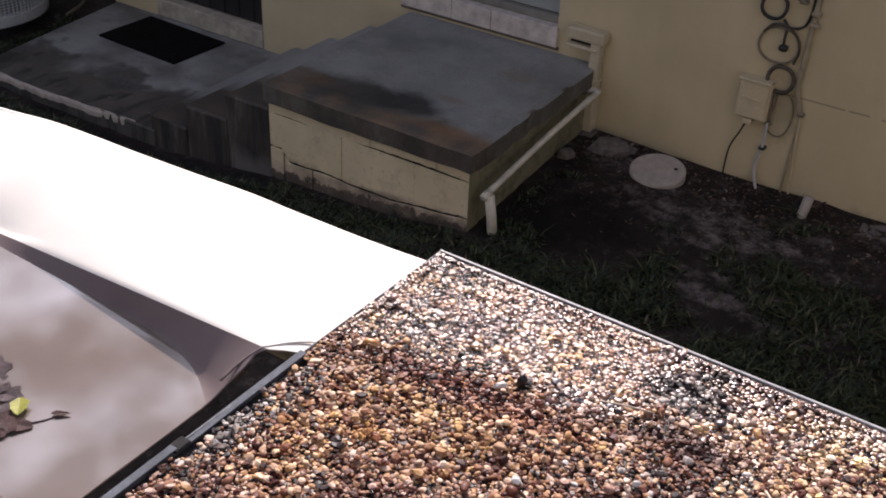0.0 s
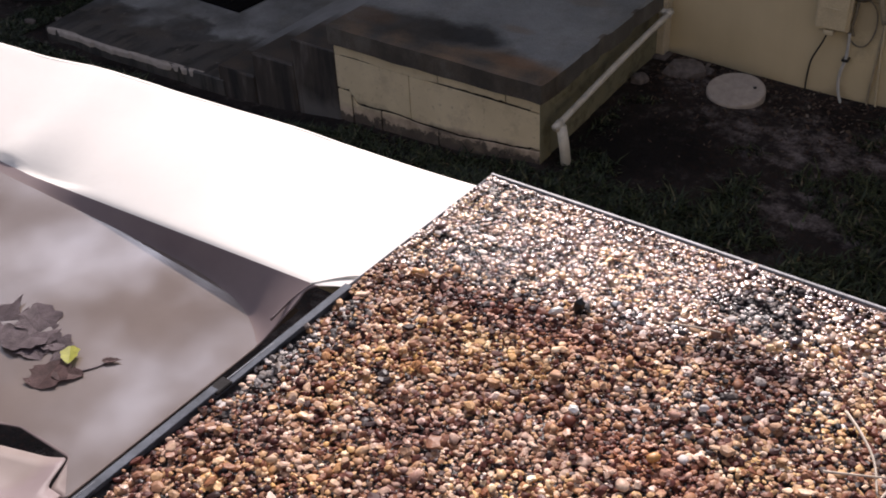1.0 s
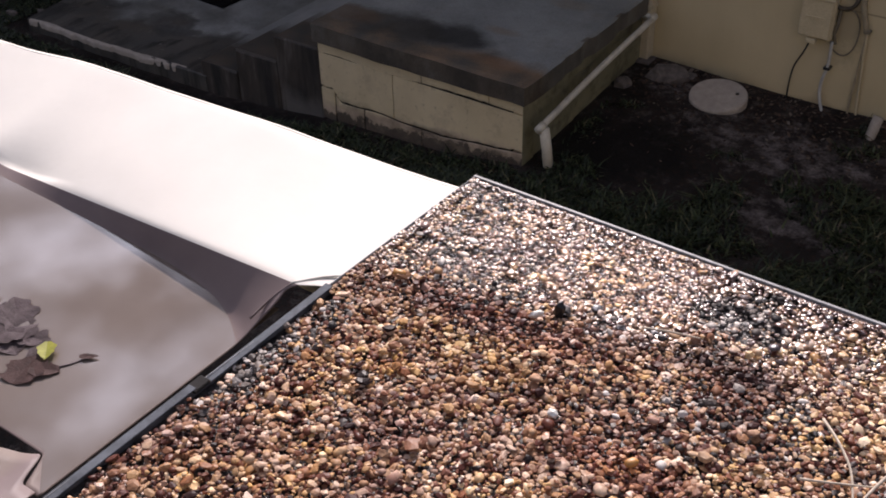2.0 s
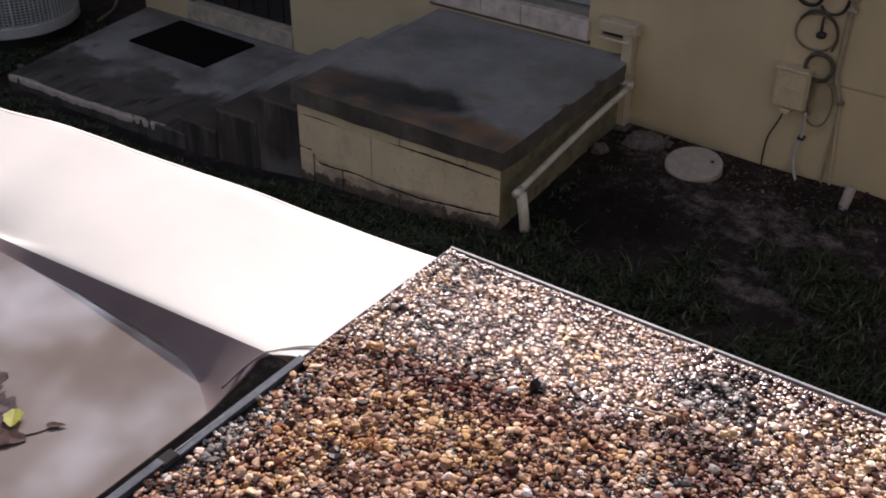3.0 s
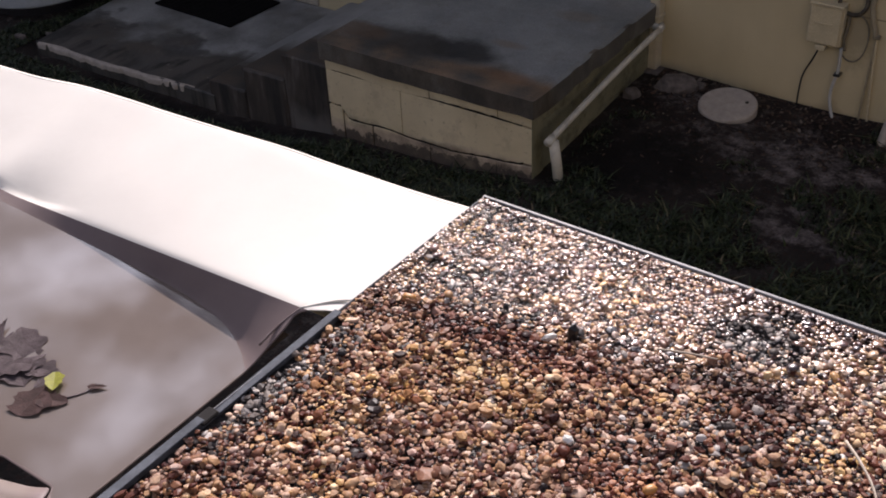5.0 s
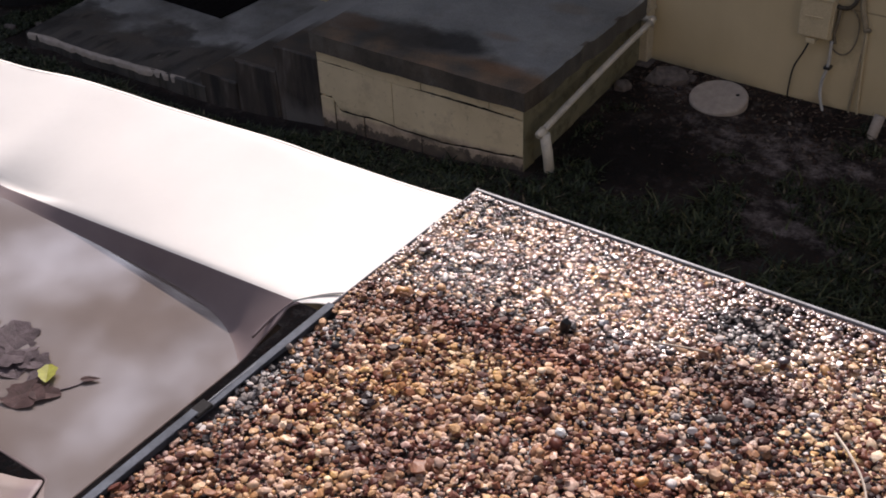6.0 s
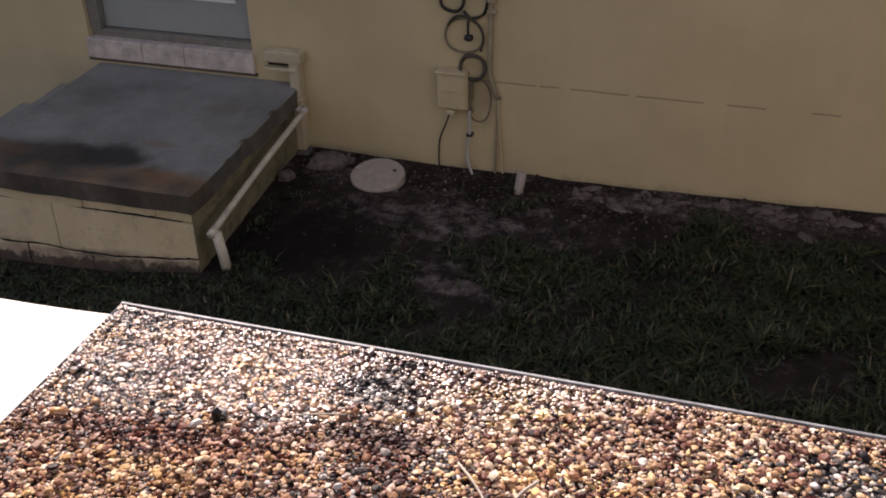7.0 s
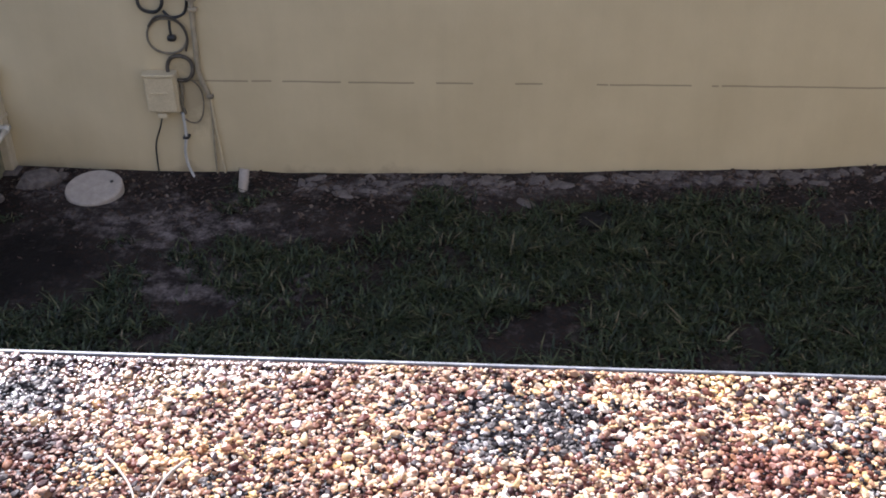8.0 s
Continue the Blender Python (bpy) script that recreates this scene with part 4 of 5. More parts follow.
    run("black_wire", "thin black wire hanging below the box", "wire", [(0.885, y - 0.03, 0.372), (0.86, y - 0.02, 0.3), (0.82, y - 0.01, 0.2), (0.81, y - 0.008, 0.1), (0.812, y - 0.015, 0.02)], 0.0045, M_BLACK)
    run("wall_cable", "dark cable running beside the utility box", "cable", [(1.0, y, 0.56), (0.998, y - 0.008, 0.48), (0.99, y - 0.008, 0.42), (1.0, y, 0.37)], 0.009, M_CABLE)


build_cables()


# ---- things on the soil ----
def build_soil_things():
    bm = bmesh.new()
    n = 48
    prof = [(0.146, -0.09), (0.149, -0.008), (0.146, 0.0), (0.138, 0.004), (0.0, 0.0055)]
    ringv = []
    for r, z in prof[:-1]:
        ringv.append([bm.verts.new((r * (1 + 0.012 * noise.noise(Vector((math.cos(2 * math.pi * i / n), math.sin(2 * math.pi * i / n), 0)) * 2)) * math.cos(2 * math.pi * i / n), r * math.sin(2 * math.pi * i / n), z)) for i in range(n)])
    for a, b in zip(ringv, ringv[1:]):
        for i in range(n):
            bm.faces.new((a[i], a[(i + 1) % n], b[(i + 1) % n], b[i]))
    bm.faces.new(ringv[-1])
    disc = part("concrete_disc", bm, M_CAP)
    disc.matrix_world = pose(0.54, 1.03, 0.07, 8, -3, 20)
    tagged(disc, "round pale concrete disc lying in the soil", "disc")
    knob = part("knob", stone((0.085, 0.0, 0.003), (0.103, 0.016, 0.012), 5, 0.1), M_BLACK, disc)

    st = part("pipe_stub", tube([(0, 0, -0.05), (0.012, 0.03, 0.05), (0.02, 0.06, 0.125)], 0.026, 12), M_CAP, None, "", True)
    st.location = (1.295, 1.085, 0.0)
    tagged(st, "short pale pipe stub leaning out of the soil", "pipe stub")

    rocks = [(0.215, 1.12, 0.05, 0.115, 0.075, 0.05), (0.05, 0.925, 0.03, 0.05, 0.045, 0.05), (0.24, 0.915, 0.02, 0.018, 0.016, 0.02), (0.14, 1.03, 0.0, 0.03, 0.03, 0.03),
             (0.3, 1.2, 0.02, 0.05, 0.04, 0.03)]
    for i, (x, y, z, rx, ry, rz) in enumerate(rocks):
        o = part("stone", stone((-rx, -ry, -rz), (rx, ry, rz), i + 1, 0.2), M_ROCK)
        o.matrix_world = pose(x, y, z, random.uniform(-6, 6), random.uniform(-6, 6), random.uniform(0, 180))
        tagged(o, "pale broken stone half sunk in the soil", "stone", "stones by the wall")
    random.seed(11)
    for i in range(58):
        x = random.uniform(1.6, 3.3) if i < 34 else random.uniform(3.2, 4.7)
        yy = 1.285 - abs(random.gauss(0, 0.1 if x < 3.1 else 0.05)) - 0.03
        rx, ry = random.uniform(0.02, 0.075), random.uniform(0.018, 0.045)
        o = part("stone", stone((-rx, -ry, -0.03), (rx, ry, 0.024), i * 1.7 + 30, 0.34), M_ROCK)
        o.matrix_world = pose(x, yy, ground_z(x, yy) - 0.012, random.uniform(-9, 9), random.uniform(-9, 9), random.uniform(-40, 40))
        tagged(o, "flat broken stone along the foot of the wall", "stone", "flat stones along the wall")
    bm = bmesh.new()
    n = 20
    outer = [bm.verts.new((0.095 * math.cos(2 * math.pi * i / n), 0.07 * math.sin(2 * math.pi * i / n), 0.0 + 0.006 * random.random())) for i in range(n)]
    rim = [bm.verts.new((0.07 * math.cos(2 * math.pi * i / n), 0.048 * math.sin(2 * math.pi * i / n), 0.02 + 0.006 * random.random())) for i in range(n)]
    deep = [bm.verts.new((0.055 * math.cos(2 * math.pi * i / n), 0.036 * math.sin(2 * math.pi * i / n), 0.003)) for i in range(n)]
    for a, b in ((outer, rim), (rim, deep)):
        for i in range(n):
            bm.faces.new((a[i], a[(i + 1) % n], b[(i + 1) % n], b[i]))
    bm.faces.new(deep)
    o = part("burrow", bm, M_HOLE, None, "", True)
    o.location = (3.114, 0.81, ground_z(3.114, 0.81) + 0.004)
    tagged(o, "small dark burrow in the lawn", "burrow")


build_soil_things()


# ---- condenser and wall fittings at the patio's far end ----
def build_condenser():
    ac = thing("air_conditioner", "round pale grey outdoor condenser with slotted casing", "air conditioner", (-4.5, 0.6, -0.13))
    R, H = 0.44, 0.86
    # near-black base: the shadow below the casing put into its colour
    part("base", tube([(0, 0, -0.12), (0, 0, 0.03)], R - 0.05, 48), M_DARK_DOOR_SHADE, ac)
    drum = part("drum", tube([(0, 0, 0.03), (0, 0, H)], R - 0.02, 48), M_COIL, ac, "dark coil behind the slots")
    part("lid", tube([(0, 0, H), (0, 0, H + 0.05)], R + 0.01, 48), M_AC, ac)
    part("base_ring", tube([(0, 0, 0.0), (0, 0, 0.012), (0, 0, 0.07), (0, 0, 0.078)], R + 0.012, 64), M_AC, ac, "smooth pale base ring", True)
    n = 90
    for i in range(n):
        w = 2 * math.pi * i / n
        bm = bmesh.new()
        half = R * math.sin(math.pi / n) * (0.6 if i % 9 == 0 else 0.3)
        add_box(bm, (-half, -0.008, 0.03), (half, 0.008, H), 0.003)
        o = part("rib", bm, M_AC, drum)
        o.matrix_local = pose(R * math.cos(w), R * math.sin(w), 0, 0, 0, math.degrees(w) + 90)
    for k in range(40):
        z = 0.045 + (H - 0.06) * k / 39
        o = part("louvre", tube([((R - 0.008) * math.cos(2 * math.pi * i / 48), (R - 0.008) * math.sin(2 * math.pi * i / 48), z) for i in range(48)], 0.006, 5, True), M_AC, drum, "", True)
    m = thing("water_heater", "dark grey upright tank in the recess", "tank", (-4.85, 1.75, -0.22))
    part("shell", tube([(0, 0, 0), (0, 0, 0.04), (0, 0, 1.5)], 0.22, 28), M_FRAME, m, "", True)
    d = thing("disconnect_box", "pale grey electrical box beside the corner", "electrical box", (-4.12, 1.62, 0.16))
    part("case", box((-0.1, -0.06, 0), (0.1, 0.06, 0.3), 0.01), M_BOX, d)
    part("post", box((-0.03, 0.0, -0.4), (0.03, 0.05, 0.0), 0.004), M_FRAME, d)
    for k, (ctrl, r, m2) in enumerate((([(-4.2, 1.56, 0.3), (-4.26, 1.52, 0.0), (-4.2, 1.5, -0.14), (-4.05, 1.5, -0.1), (-3.99, 1.5, 0.1)], 0.014, M_BLACK),
                                      ([(-4.02, 1.55, 0.1), (-3.98, 1.5, -0.05), (-4.0, 1.4, -0.18)], 0.012, M_CONDUIT),
                                      ([(-4.38, 1.5, 0.4), (-4.36, 1.45, 0.0), (-4.25, 1.3, -0.2), (-4.1, 1.0, -0.2)], 0.012, M_CABLE))):
        pts = bezier(ctrl, 8)
        base = Vector(pts[0])
        o = part("power_cable", tube([q - base for q in pts], r, 8), m2, None, "", True)
        o.location = base
        tagged(o, ("black", "white", "grey")[k] + " cable looping beside the condenser", "cable")
    for i, (x, y) in enumerate(((-3.85, 0.15), (-4.0, 0.02), (-3.72, 0.32))):
        o = part("stone", stone((-0.045, -0.02, -0.02), (0.045, 0.02, 0.025), 20 + i, 0.2), M_ROCK)
        o.matrix_world = pose(x, y, ground_z(x, y) + 0.01, 0, 0, 20 * i)
        tagged(o, "pale broken stone beside the patio", "stone", "stones by the patio")


build_condenser()


# ---- the gravel roof that the camera looks across ----
RX, RY = 1.706, -2.89


def roof_z(x, y):
    return 2.034 - 0.008 * (x - 2) - 0.025 * (y + 3.5)


def build_roof():
    tagged(part("wall_shed", box((RX + 0.08, -9.0, -0.5), (9.0, RY - 0.1, 1.88)), M_STUCCO), "plain wall that carries the gravel roof", "wall", kind="structure")
    vs = [(x, y, roof_z(x, y) - 0.006 + dz) for dz in (0, -0.12) for x, y in ((RX + 0.004, -9.0), (9.2, -9.0), (9.2, RY - 0.004), (RX + 0.004, RY - 0.004))]
    fs = [(0, 1, 2, 3), (7, 6, 5, 4), (0, 4, 5, 1), (1, 5, 6, 2), (2, 6, 7, 3), (3, 7, 4, 0)]
    tagged(part("roof_deck", (vs, [], fs), M_TAR), "flat roof deck coated with black tar", "roof", kind="structure")

    def strip(name, a, b, w, h, m, label):
        (x0, y0), (x1, y1) = a, b
        n = 40
        bm = bmesh.new()
        rows = []
        along = Vector((x1 - x0, y1 - y0, 0)).normalized()
        side = Vector((-along.y, along.x, 0))
        for i in range(n + 1):
            t = i / n
            x, y = x0 + (x1 - x0) * t, y0 + (y1 - y0) * t
            z = roof_z(x, y)
            wob = 0.0012 * noise.noise(Vector((x * 9, y * 9, 1)))
            c = Vector((x, y, z + wob))
            rows.append([bm.verts.new(c + side * s + Vector((0, 0, d))) for s, d in ((0, -h), (0, 0.004), (0.0015, 0.0055), (w - 0.001, 0.0055), (w, 0.004), (w, -0.01))])
        for p, q in zip(rows, rows[1:]):
            for k in range(5):
                bm.faces.new((p[k], p[k + 1], q[k + 1], q[k]))
        bmesh.ops.recalc_face_normals(bm, faces=bm.faces[:])
        return tagged(part(name, bm, m), label, "edge trim", kind="structure")
    strip("roof_edge_garden", (9.2, RY), (RX, RY), 0.006, 0.13, M_EDGE, "thin grey metal gravel stop on the roof edge")
    strip("roof_edge_side", (RX, RY), (RX, -9.0), 0.003, 0.13, M_EDGE, "thin grey metal gravel stop on the roof edge")
    # flat capping along the side, bright where sky falls on it
    bm = bmesh.new()
    for y0, y1 in ((-3.398, -3.195), (-3.66, -3.41), (-9.0, -3.663)):
        z = roof_z(RX, (y0 + y1) / 2 if y0 > -5 else -3.7)
        add_box(bm, (RX - 0.001, y0, z + 0.0045), (RX + 0.0095, y1, z + 0.0062), 0.0006)
    z = roof_z(RX, -3.404)
    clip = box((RX - 0.003, -3.415, z + 0.004), (RX + 0.012, -3.392, z + 0.0085), 0.0012)
    add_box(clip, (RX - 0.0035, -3.444, z + 0.004), (RX + 0.0005, -3.436, z + 0.008), 0.001)
    tagged(part("flashing_clip", clip, M_JOINT), "small black clip over the flashing joint", "clip", kind="structure")
    tagged(part("drip_flashing", bm, M_ALU), "dull aluminium capping strip along the roof edge", "flashing", kind="structure")


build_roof()


def build_gravel():
    rng = np.random.default_rng(4)
    # a 20-corner pebble: rings of six between two poles
    seg, lat = 6, (-0.62, 0.0, 0.62)
    bv = [(0, 0, -1)]
    for u in lat:
        c = math.sqrt(1 - u * u)
        bv += [(c * math.cos(2 * math.pi * (k + 0.5 * (u == 0)) / seg), c * math.sin(2 * math.pi * (k + 0.5 * (u == 0)) / seg), u) for k in range(seg)]
    bv.append((0, 0, 1))
    bv = np.array(bv)
    top = len(bv) - 1
    bf = []
    for k in range(seg):
        q = (k + 1) % seg
        bf.append((0, 1 + q, 1 + k))
        for r, swap in ((0, False), (1, True)):
            a, b, c, d = 1 + r * seg + k, 1 + r * seg + q, 1 + (r + 1) * seg + k, 1 + (r + 1) * seg + q
            bf += [(a, b, c), (b, d, c)] if not swap else [(a, b, d), (a, d, c)]
        bf.append((1 + 2 * seg + k, 1 + 2 * seg + q, top))
    bf = np.array(bf)
    X0, X1, Y0, Y1 = RX + 0.0045, 3.26, -3.6, RY - 0.0065
    step = 0.005
    gx, gy = np.meshgrid(np.arange(X0, X1, step), np.arange(Y0, Y1, step * 0.87))
    gx = gx + (np.arange(gx.shape[0]) % 2)[:, None] * step / 2
    x = (gx + rng.normal(0, 0.0016, gx.shape)).ravel()
    y = (gy + rng.normal(0, 0.0016, gy.shape)).ravel()
    n = len(x)
    size = np.clip(rng.lognormal(math.log(0.0027), 0.34, n), 0.0014, 0.006)
    # bare, tarry patches
    tar = np.zeros(n)
    for cx, cy, rx, ry, s in ((1.79, -3.065, 0.09, 0.05, 0.5), (2.12, -2.965, 0.05, 0.045, 1.0), (2.7, -3.0, 0.095, 0.055, 1.0), (1.74, -2.93, 0.05, 0.05, 0.7), (1.735, -3.3, 0.03, 0.1, 0.5),
                              (2.22, -3.1, 0.05, 0.03, 0.35), (2.1, -3.2, 0.06, 0.03, 0.2), (3.05, -3.0, 0.06, 0.06, 0.5), (2.4, -3.13, 0.06, 0.03, 0.5), (1.722, -3.335, 0.018, 0.06, 1.0), (2.16, -3.13, 0.09, 0.028, 0.3), (2.0, -3.06, 0.05, 0.02, 0.4)):
        wob = np.sin(x * 61 + cy * 40) * 0.25 + np.sin(y * 83 + cx * 30) * 0.25
        d = np.sqrt(((x - cx) / rx) ** 2 + ((y - cy) / ry) ** 2) + wob
        tar = np.maximum(tar, s * np.clip(1.5 - d, 0, 1))
    keep = (rng.random(n) > tar * 0.22) & ~((x < RX + 0.0125 + 0.004 * np.sin(y * 70)) & (y < -3.15))
    x, y, size, tar = x[keep], y[keep], size[keep], tar[keep]
    n = len(x)
    z = roof_z(x, y) + size * 0.25 + rng.random(n) * 0.0035 - 0.003
    # small stones washed up against both edges
    m = 1500
    ex = np.concatenate([rng.uniform(X0 - 0.001, X0 + 0.009, m), rng.uniform(X0, X1, 2 * m)])
    ey = np.concatenate([np.where(rng.random(m) < 0.8, rng.uniform(-3.17, Y1, m), rng.uniform(-3.2, Y1, m)), rng.uniform(Y1 - 0.009, Y1 + 0.0015, 2 * m)])
    es = rng.uniform(0.0015, 0.0026, 3 * m)
    x, y, size, tar = np.concatenate([x, ex]), np.concatenate([y, ey]), np.concatenate([size, es]), np.concatenate([tar, np.zeros(3 * m)])
    z = np.concatenate([z, roof_z(ex, ey) + 0.001 + rng.random(3 * m) * 0.002])
    n = len(x)
    # a thin second layer
    m = int(n * 0.1)
    pick = rng.choice(n, m, replace=False)
    x = np.concatenate([x, x[pick] + rng.normal(0, 0.003, m)])
    y = np.concatenate([y, np.minimum(y[pick] + rng.normal(0, 0.003, m), Y1)])
    s2 = size[pick] * rng.uniform(0.8, 1.25, m)
    z = np.concatenate([z, roof_z(x[n:], y[n:]) + 0.0045 + s2 * 0.35])
    size = np.concatenate([size, s2])
    tar = np.concatenate([tar, tar[pick]])
    x = np.maximum(x, X0 - 0.001)
    n = len(x)
    size = np.where((x < X0 + 0.006) | (y > Y1 - 0.004), np.minimum(size, 0.0024), size)
    z = np.where(y > Y1 - 0.004, np.minimum(z, roof_z(x, y) + 0.002), z)
    sc = np.stack([size * rng.uniform(0.95, 1.5, n), size * rng.uniform(0.8, 1.1, n), size * rng.uniform(0.42, 0.72, n)], 1)
    puddle = np.clip((y + 3.12 - 0.3 * (x - 1.7)) * 14 + 0.5, 0, 1)
    sc[:, 2] *= 1 - 0.45 * puddle
    sc[:, 2] *= np.where(rng.random(n) < 0.3, 0.7, 1.0)
    yaw = rng.uniform(0, 2 * np.pi, n)
    tl, tw = rng.normal(0, 0.22, n), rng.uniform(0, 2 * np.pi, n)
    wob = 1 + rng.normal(0, 0.17, (n, len(bv)))
    v = bv[None] * wob[..., None] * sc[:, None, :]
    cy, sy = np.cos(yaw)[:, None], np.sin(yaw)[:, None]
    v = np.stack([v[..., 0] * cy - v[..., 1] * sy, v[..., 0] * sy + v[..., 1] * cy, v[..., 2]], -1)
    v[..., 2] += (v[..., 0] * np.cos(tw)[:, None] + v[..., 1] * np.sin(tw)[:, None]) * np.tan(np.clip(tl * (1 - 0.55 * puddle), -0.7, 0.7))[:, None]
    v += np.stack([x, y, z], 1)[:, None, :]
    dark = rng.random(n) < tar * 0.75
    rounded = (rng.random(n) > 0.75) | (puddle > 0.45)
    for name, sel, mat, label in (("roof_gravel", ~dark, M_PEB, "loose wet river gravel in tan, brown and white"), ("tarred_gravel", dark, M_TARRED, "gravel stuck in black tar in dark patches")):
        vv = v[sel]
        k = len(vv)
        f = (bf[None] + (np.arange(k) * len(bv))[:, None, None]).reshape(-1, 3)
        me = bpy.data.meshes.new(name)
        me.vertices.add(k * len(bv))
        me.vertices.foreach_set("co", vv.reshape(-1).astype(np.float32))
        me.loops.add(f.size)
        me.loops.foreach_set("vertex_index", f.reshape(-1).astype(np.int32))
        me.polygons.add(len(f))
        me.polygons.foreach_set("loop_start", np.arange(0, f.size, 3, dtype=np.int32))
        me.update(calc_edges=True)
        # river stones are rounded, but many are broken
        me.polygons.foreach_set("use_smooth", np.repeat(rounded[sel], len(bf)))
        me.materials.append(mat)
        tagged(new(name, me), label, "gravel", kind="stuff")


build_gravel()


def build_bedded_gravel():
    """Coarser stones round the loose drift, bedded in the tar."""
    rng = np.random.default_rng(12)
    step = 0.0085
    gx, gy = np.meshgrid(np.arange(RX + 0.012, 3.8, step), np.arange(-4.05, RY - 0.012, step * 0.87))
    x, y = (gx + rng.normal(0, 0.0022, gx.shape)).ravel(), (gy + rng.normal(0, 0.0022, gy.shape)).ravel()
    far = np.maximum(-3.6 - y, x - 3.26)
    ok = (far > 0) & (rng.random(len(x)) > far * 1.5) & (y < RY - 0.01)
    x, y = x[ok], y[ok]
    n = len(x)
    g = (1 + 5 ** 0.5) / 2
    bv = np.array([(-1, g, 0), (1, g, 0), (-1, -g, 0), (1, -g, 0), (0, -1, g), (0, 1, g), (0, -1, -g), (0, 1, -g), (g, 0, -1), (g, 0, 1), (-g, 0, -1), (-g, 0, 1)]) / 1.9
    bf = np.array([(0, 11, 5), (0, 5, 1), (0, 1, 7), (0, 7, 10), (0, 10, 11), (1, 5, 9), (5, 11, 4), (11, 10, 2), (10, 7, 6), (7, 1, 8),
                   (3, 9, 4), (3, 4, 2), (3, 2, 6), (3, 6, 8), (3, 8, 9), (4, 9, 5), (2, 4, 11), (6, 2, 10), (8, 6, 7), (9, 8, 1)])
    size = np.clip(rng.lognormal(math.log(0.0043), 0.25, n), 0.0025, 0.008)
    sc = np.stack([size * rng.uniform(0.95, 1.4, n), size * rng.uniform(0.8, 1.1, n), size * rng.uniform(0.5, 0.8, n)], 1)
    v = bv[None] * (1 + rng.normal(0, 0.15, (n, 12)))[..., None] * sc[:, None, :]
    yaw = rng.uniform(0, 2 * np.pi, n)
    c, s = np.cos(yaw)[:, None], np.sin(yaw)[:, None]
    v = np.stack([v[..., 0] * c - v[..., 1] * s, v[..., 0] * s + v[..., 1] * c, v[..., 2]], -1) + np.stack([x, y, roof_z(x, y) - 0.003 + size * 0.3], 1)[:, None, :]
    f = (bf[None] + (np.arange(n) * 12)[:, None, None]).reshape(-1, 3)
    tagged(part("bedded_gravel", (v.reshape(-1, 3).tolist(), [], f.tolist()), M_PEB), "coarser tan gravel bedded in the roof tar", "gravel", kind="stuff")


build_bedded_gravel()


def build_film():
    """Rain standing in the low corner of the roof."""
    vs, fs = [], []
    n = 40
    for i in range(n + 1):
        x = RX + 0.006 + 0.36 * i / n
        lo = min(-3.13 + 0.3 * (x - 1.7) + 0.02 * noise.noise(Vector((x * 14, 0, 0))), RY - 0.012)
        for t in range(9):
            y = lo + (RY - 0.006 - lo) * t / 8
            vs.append((x, y, roof_z(x, y) + 0.0024))
    fs = [(i * 9 + t, (i + 1) * 9 + t, (i + 1) * 9 + t + 1, i * 9 + t + 1) for i in range(n) for t in range(8)]
    film = part("rain_puddle", (vs, [], fs), M_FILM, None, "", True)
    film.visible_shadow = False
    tagged(film, "thin film of rainwater standing between the gravel", "water")


build_film()


def build_roof_bits():
    def put(ob, x, y, dz, *turn):
        ob.matrix_world = pose(x, y, roof_z(x, y) + dz, *turn)
        return ob
    tagged(put(part("pebble", stone((-0.008, -0.005, -0.004), (0.008, 0.005, 0.004), 2, 0.12), M_ORANGE, None, "", True), 1.762, -3.131, 0.009, 0, 0, 20), "larger orange pebble among the gravel", "pebble")
    tagged(put(part("pebble", stone((-0.007, -0.0048, -0.004), (0.007, 0.0048, 0.004), 6, 0.12), M_ORANGE, None, "", True), 2.125, -3.245, 0.009, 0, 0, 60), "larger orange pebble among the gravel", "pebble")
    tagged(put(part("stone_chip", stone((-0.009, -0.0035, -0.005), (0.009, 0.0035, 0.005), 9, 0.25, 1), M_WHITE), 1.934, -3.105, 0.01, 30, 10, 60), "white angular stone chip on the gravel", "stone chip")
    tagged(put(part("stone_chip", stone((-0.006, -0.0045, -0.004), (0.006, 0.0045, 0.004), 12, 0.25, 1), M_WHITE), 2.03, -3.232, 0.01, 20, 10, 10), "white angular stone chip on the gravel", "stone chip")
    tagged(put(part("tar_lump", stone((-0.0065, -0.006, -0.012), (0.0065, 0.006, 0.012), 14, 0.25, 1), M_BLACK), 1.951, -3.084, 0.01, 0, 10, 15), "black lump of tar on the gravel", "tar lump")
    for ctrl, r in (([(2.252, -3.086, 0.012), (2.275, -3.112, 0.016), (2.297, -3.14, 0.014), (2.312, -3.175, 0.01)], 0.0017),
                    ([(2.345, -3.094, 0.016), (2.332, -3.12, 0.018), (2.322, -3.15, 0.013), (2.316, -3.18, 0.01)], 0.0022),
                    ([(2.262, -3.175, 0.011), (2.29, -3.165, 0.014), (2.325, -3.145, 0.012)], 0.0014),
                    ([(2.04, -3.06, 0.011), (2.07, -3.052, 0.014), (2.1, -3.04, 0.011)], 0.0013)):
        pts = [Vector((x, y, roof_z(x, y) + d)) for x, y, d in bezier(ctrl, 6)]
        o = part("twig", tube([p - pts[0] for p in pts], r, 7, False, 0.6), M_TWIG, None, "", True)
        o.location = pts[0]
        tagged(o, "thin bleached twig lying on the gravel", "twig", "twigs on the gravel")


build_roof_bits()


# ---- the sagging canopy with its pool ----
WATER_Z = 1.861


def smooth01(t):
    t = np.clip(t, 0, 1)
    return t * t * (3 - 2 * t)


